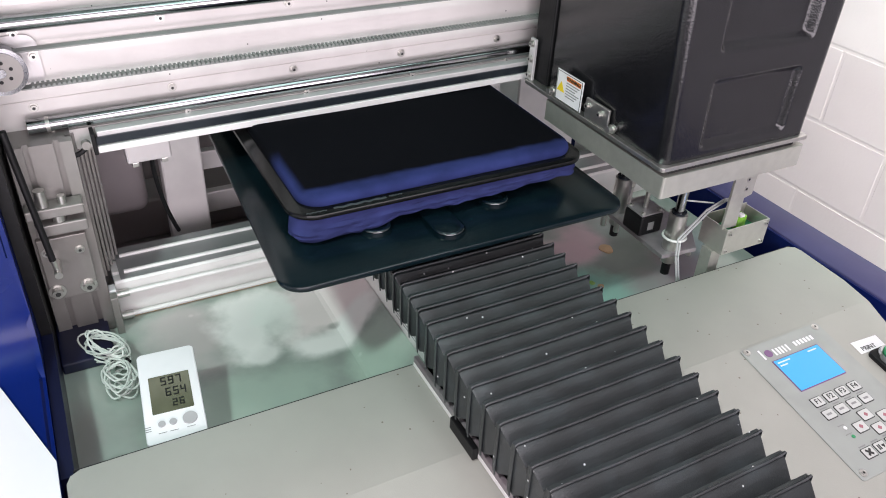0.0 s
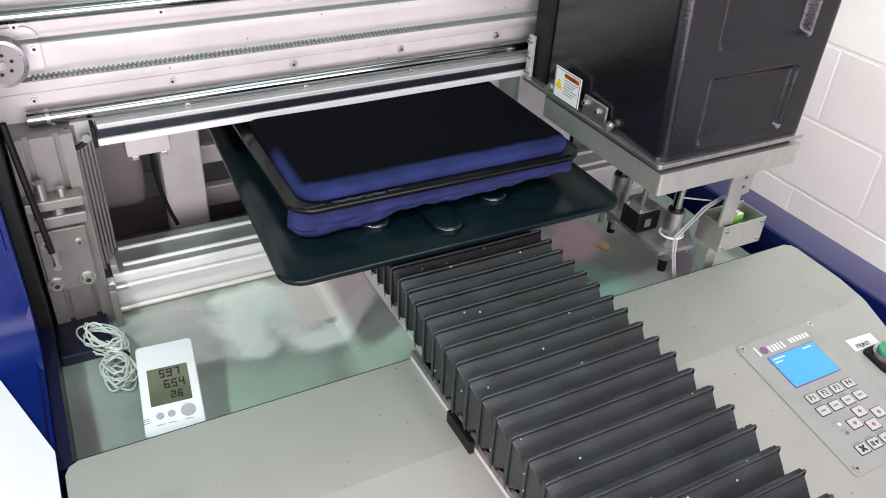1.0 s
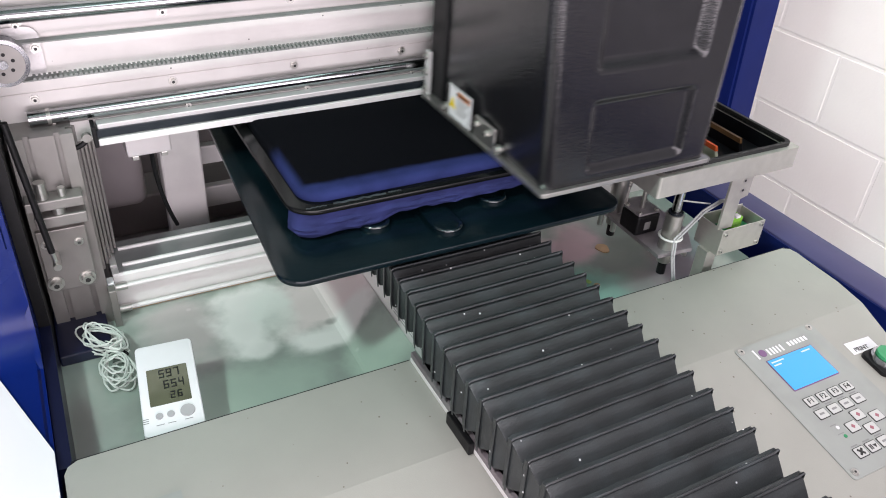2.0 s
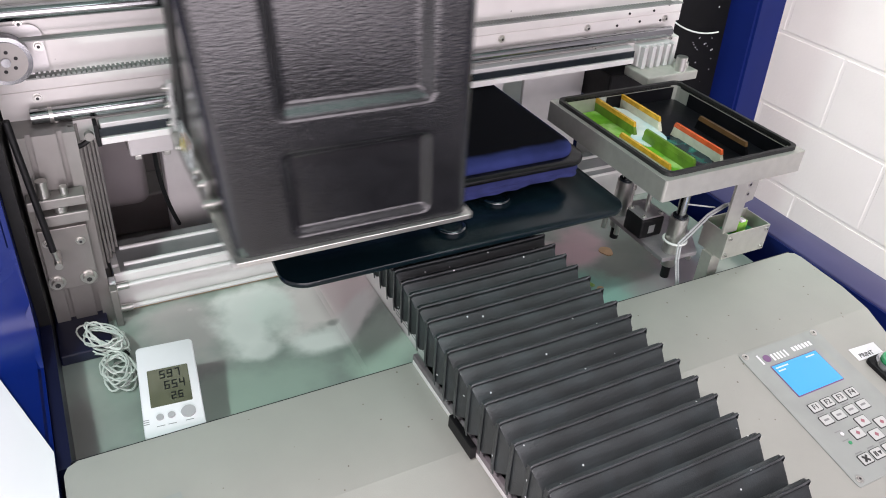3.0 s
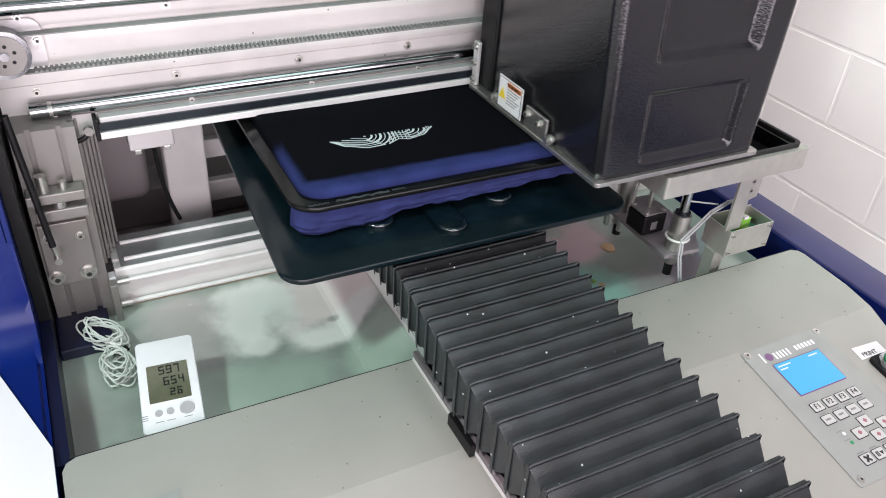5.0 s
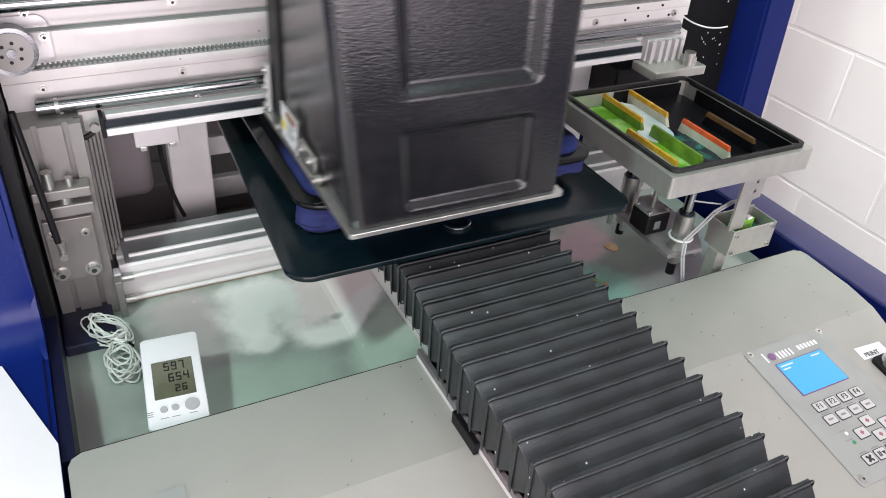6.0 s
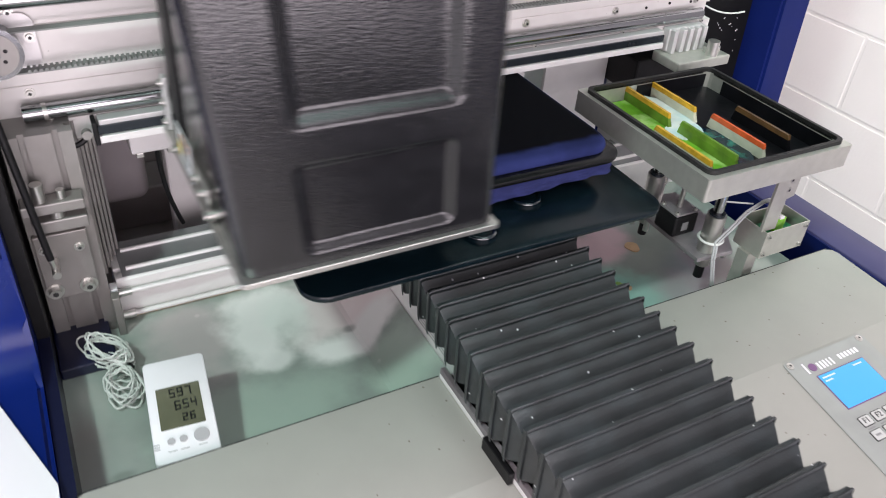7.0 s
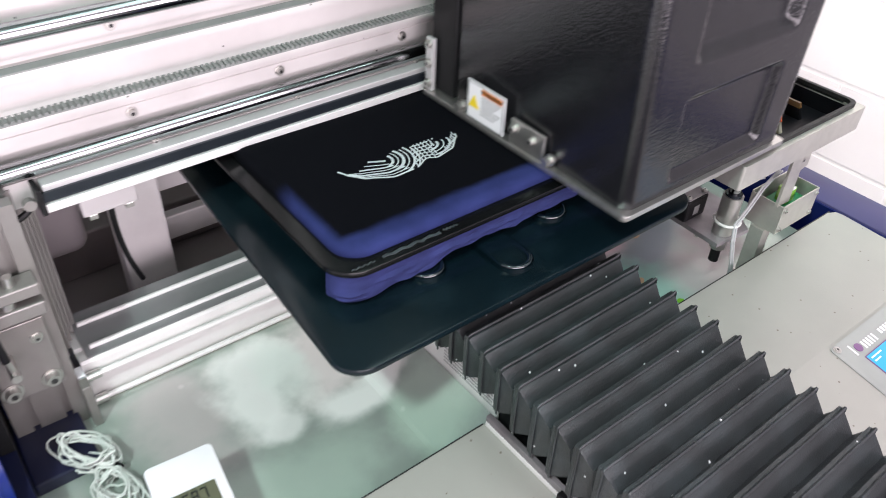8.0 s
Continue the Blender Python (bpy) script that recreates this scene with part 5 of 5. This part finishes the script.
    for x, sy in ((0.2535, "cross"), (0.2725, "pause"), (0.2920, "grey")):
        key(x, -0.3012, 0.0165, 0.0130, symbol=sy)
        part("caption_bar", box(x - 0.006, x + 0.004, -0.2932, -0.2918, Z, Z + 0.0002), INKGREY, ob)
    for y, m in ((-0.2681, WHITE), (-0.2797, GREENBTN)):
        part("lamp", rod((0.2538, y, Z), (0.2538, y, Z + 0.0006), 0.0022, n=16), m, ob, "small indicator")
        part("caption_bar", box(0.247, 0.256, y + 0.0038, y + 0.0048, Z, Z + 0.0002), INKGREY, ob)
    screw = bolt_mesh(0.003, 0.0016)
    for x, y in ((0.2252, -0.1442), (0.3400, -0.1442), (0.2262, -0.3165), (0.3400, -0.3165)):
        shared("screw", screw, ob, pose(x, y, Z))
    on_slope(ob)
    return ob


control_panel()


def print_button():
    ob = thing("print_button", "green push button with a chrome bezel and black base", "button", (0.389, -0.218, 0.0))
    bx, by = 0.3890, -0.2185
    part("button_base", slab(rounded(bx - 0.020, bx + 0.020, by - 0.020, by + 0.018, 0.006), 0.0003, 0.006, 0.001), BLACK, ob, "black square base", True)
    part("bezel", rod((bx, by, 0.0062), (bx, by, 0.013), 0.0165, n=36, r2=0.0150), CHROME, ob, "chrome bezel", True)
    part("button_cap", rod((bx, by, 0.0131), (bx, by, 0.0165), 0.0128, n=36, r2=0.0122), GREENBTN, ob, "green button cap", True)
    on_slope(ob)


def print_label():
    ob = thing("print_label", "white paper label reading PRINT beside the button", "label", (0.385, -0.192, 0.0))
    bm = box(-0.0215, 0.0215, -0.009, 0.009, 0.0004, 0.0010)
    bmesh.ops.transform(bm, matrix=pose(0.3850, -0.1905, 0, 0, 0, -3), verts=bm.verts[:])
    part("paper", bm, WHITE, ob, "white paper")
    shared("lettering", text_mesh("lettering", "PRINT", 0.0085, INKBLACK, 0.0002), ob, pose(0.3810, -0.1940, 0.0013, 0, 0, -3))
    on_slope(ob)


print_button()
print_label()


# ---- small things ----
def hygrometer():
    """Its foot lies on the deck's edge, its head on the stand in the tray."""
    a, b = Vector((-0.3940, 0.0065, -0.0095)), Vector((-0.3822, 0.1225, 0.0100))
    up = (b - a).normalized()
    side = Vector((0.058, -0.0145, 0.0)).normalized()
    side = (side - up * side.dot(up)).normalized()
    nrm = side.cross(up)
    m = Matrix((side.to_4d(), up.to_4d(), nrm.to_4d(), (0, 0, 0, 1))).transposed()
    m.translation = a
    for i in range(3):
        m[3][i] = 0
    m[3][3] = 1
    ob = new("hygrometer")
    ob.matrix_world = m
    tagged(ob, "white digital hygrometer propped in the tray, display lit dim olive", "hygrometer")

    def loc(name, bm, mat, label="", smooth=False, parent=None):
        data = mesh_of(name, bm, mat, smooth) if isinstance(bm, bmesh.types.BMesh) else bm
        p = new(name, data)
        p.parent = parent or ob
        return tagged(p, label)
    h = 0.118
    case = loc("case", slab(rounded(-0.0295, 0.0295, 0.0, h, 0.005), -0.0095, 0.003, 0.002), WHITE, "white plastic case", True)
    loc("display_window", slab(rounded(-0.0205, 0.0205, 0.035, 0.083, 0.001, 2), 0.0031, 0.0036), LCD_OLIVE, "olive liquid crystal display", False, case)

    SEG = {"0": "abcdef", "2": "abged", "4": "fgbc", "5": "afgcd", "6": "afgedc", "9": "abcdfg", "1": "bc", "7": "abc"}

    def digit(ch, x, y, w, hh):
        t = 0.0013
        bars = {"a": (x, x + w, y + hh - t, y + hh), "g": (x, x + w, y + hh / 2 - t / 2, y + hh / 2 + t / 2), "d": (x, x + w, y, y + t), "f": (x, x + t, y + hh / 2, y + hh),
                "b": (x + w - t, x + w, y + hh / 2, y + hh), "e": (x, x + t, y, y + hh / 2), "c": (x + w - t, x + w, y, y + hh / 2)}
        bm = bmesh.new()
        for s in SEG[ch]:
            q = bars[s]
            box(q[0], q[1], q[2], q[3], 0.0037, 0.0040, 0, bm)
        loc("digit", bm, SEGMENT, "", False, case)
    for k, ch in enumerate("597"):
        digit(ch, -0.0085 + 0.0075 * k, 0.0695, 0.0054, 0.0105)
    for k, ch in enumerate("654"):
        digit(ch, -0.0050 + 0.0075 * k, 0.0545, 0.0054, 0.0105)
    for k, ch in enumerate("26"):
        digit(ch, 0.0005 + 0.0068 * k, 0.0405, 0.0048, 0.0090)
    grey = material("grey_button_plastic", (0.42, 0.41, 0.42), 0.4)
    for x, y, r in ((-0.013, 0.0215, 0.0036), (-0.002, 0.0215, 0.0036), (0.0145, 0.0215, 0.0072)):
        loc("button", rod((x, y, 0.003), (x, y, 0.0046), r, n=24), grey, "grey button", True, case)
        loc("caption_bar", box(x - 0.004, x + 0.004, y - 0.0105, y - 0.0098, 0.0031, 0.0033), INKGREY, "", False, case)
    for k in range(3):
        loc("vent_slot", box(-0.029, -0.0235, 0.016 + 0.0025 * k, 0.0168 + 0.0025 * k, 0.0031, 0.0033), INKGREY, "", False, case)
    loc("stand", box(-0.012, 0.012, 0.085, 0.088, -0.0655, -0.0094, 0.0005), WHITE, "folding stand")
    return ob


hygrometer()


def cord_coil():
    ob = thing("cord_coil", "coil of thin white sensor cord lying in the tray", "cord", (-0.44, 0.19, -0.0549))
    rnd = random.Random(4)
    for c, (cx, cy, rx, ry, tilt, n) in enumerate(((-0.440, 0.213, 0.015, 0.029, 42, 12), (-0.430, 0.160, 0.014, 0.026, 10, 9))):
        for k in range(n):
            a0 = radians(tilt + rnd.uniform(-24, 24))
            ox, oy = rnd.uniform(-0.005, 0.005), rnd.uniform(-0.006, 0.006)
            sx, sy = rx * rnd.uniform(0.55, 1.1), ry * rnd.uniform(0.75, 1.05)
            z = -0.0525 + 0.0022 * k + 0.001 * c
            pts = []
            for j in range(33):
                a = 2 * math.pi * j / 32
                q = 1 + 0.35 * noise.noise(Vector((math.cos(a) * 1.3, math.sin(a) * 1.3, k * 3.1 + c)))
                x, y = sx * q * math.cos(a), sy * q * math.sin(a)
                pts.append((cx + ox + x * math.cos(a0) - y * math.sin(a0), cy + oy + x * math.sin(a0) + y * math.cos(a0), z + 0.004 * (1 + math.sin(a * 2 + k)) * (0.3 + 0.7 * (c == 0))))
            part("cord_loop", tube(pts, 0.0011, 6), CORD, ob, "", True)
    part("cord_tie", rod((-0.424, 0.186, -0.046), (-0.418, 0.190, -0.044), 0.004), BLACK, ob, "black tie", True)
    pts = [(-0.421 + 0.012 * u, 0.187 - 0.060 * u, -0.044 + 0.01 * math.sin(3 * u)) for u in [k / 10 for k in range(11)]]
    part("cord_end", tube(pts, 0.0011, 6), CORD, ob, "", True)


cord_coil()


def scraps():
    bm = slab([(0.2660 + 0.010 * math.cos(a) * (1 + 0.15 * math.sin(3 * a)), 0.163 + 0.012 * math.sin(a)) for a in [2 * math.pi * k / 16 for k in range(16)]], -0.0548, -0.0535)
    solo("tape_scrap", bm, TAPE, "scrap of brown masking tape stuck in the tray", "tape")
    rnd = random.Random(9)
    for k in range(8):
        x, y = rnd.uniform(0.13, 0.22), rnd.uniform(0.02, 0.2)
        r = rnd.uniform(0.002, 0.006)
        bm = slab([(x + r * math.cos(a) * (1 + 0.3 * math.sin(2 * a + k)), y + r * math.sin(a)) for a in [2 * math.pi * j / 10 for j in range(10)]], -0.0548, -0.0540)
        solo("ink_fleck", bm, TAPE if k % 2 else INK_GREEN, "dried ink fleck on the steel tray", "ink fleck", group="ink flecks in the tray")
    tag = box(-0.435, -0.405, -0.112, -0.0745, 0.0004, 0.0011)
    solo("clear_label", tag, PANEL, "pale paper tag on the deck", "label")


scraps()


# ---- motion ----
def motions():
    rows = [(0.0, -0.001), (0.5, -0.001), (1.0, -0.002), (1.3, -0.006), (1.4, -0.015), (1.5, -0.035), (1.7, -0.068), (2.0, -0.160), (2.4, -0.289), (2.8, -0.419), (2.9, -0.451), (3.0, -0.484), (3.1, -0.519),
            (3.2, -0.543), (3.3, -0.551), (3.4, -0.550), (3.5, -0.541), (3.6, -0.514), (3.7, -0.480), (3.8, -0.444), (3.9, -0.411), (4.1, -0.350), (4.3, -0.288), (4.5, -0.234),
            (4.7, -0.171), (4.9, -0.114), (5.05, -0.095), (5.2, -0.116), (5.4, -0.190), (5.8, -0.322), (6.0, -0.382), (6.2, -0.445), (6.4, -0.509), (6.6, -0.549), (6.7, -0.553),
            (6.8, -0.547), (7.0, -0.494), (7.2, -0.421), (7.4, -0.353), (7.6, -0.296), (7.8, -0.240), (8.0, -0.172)]
    walk(HEAD, [(t, pose(0.28 + dx, 0.11, 0.186)) for t, dx in rows])
    base = PRINT_A.matrix_basis.copy()
    # the ink comes up through the cloth under the passing head
    down = Matrix.Translation((0, 0, -0.004)) @ base
    walk(PRINT_A, [(0.0, down), (2.5, down), (2.6, base), (8.0, base)])
    walk(PRINT_B, [(0.0, down), (6.0, down), (6.1, base), (8.0, base)])


motions()
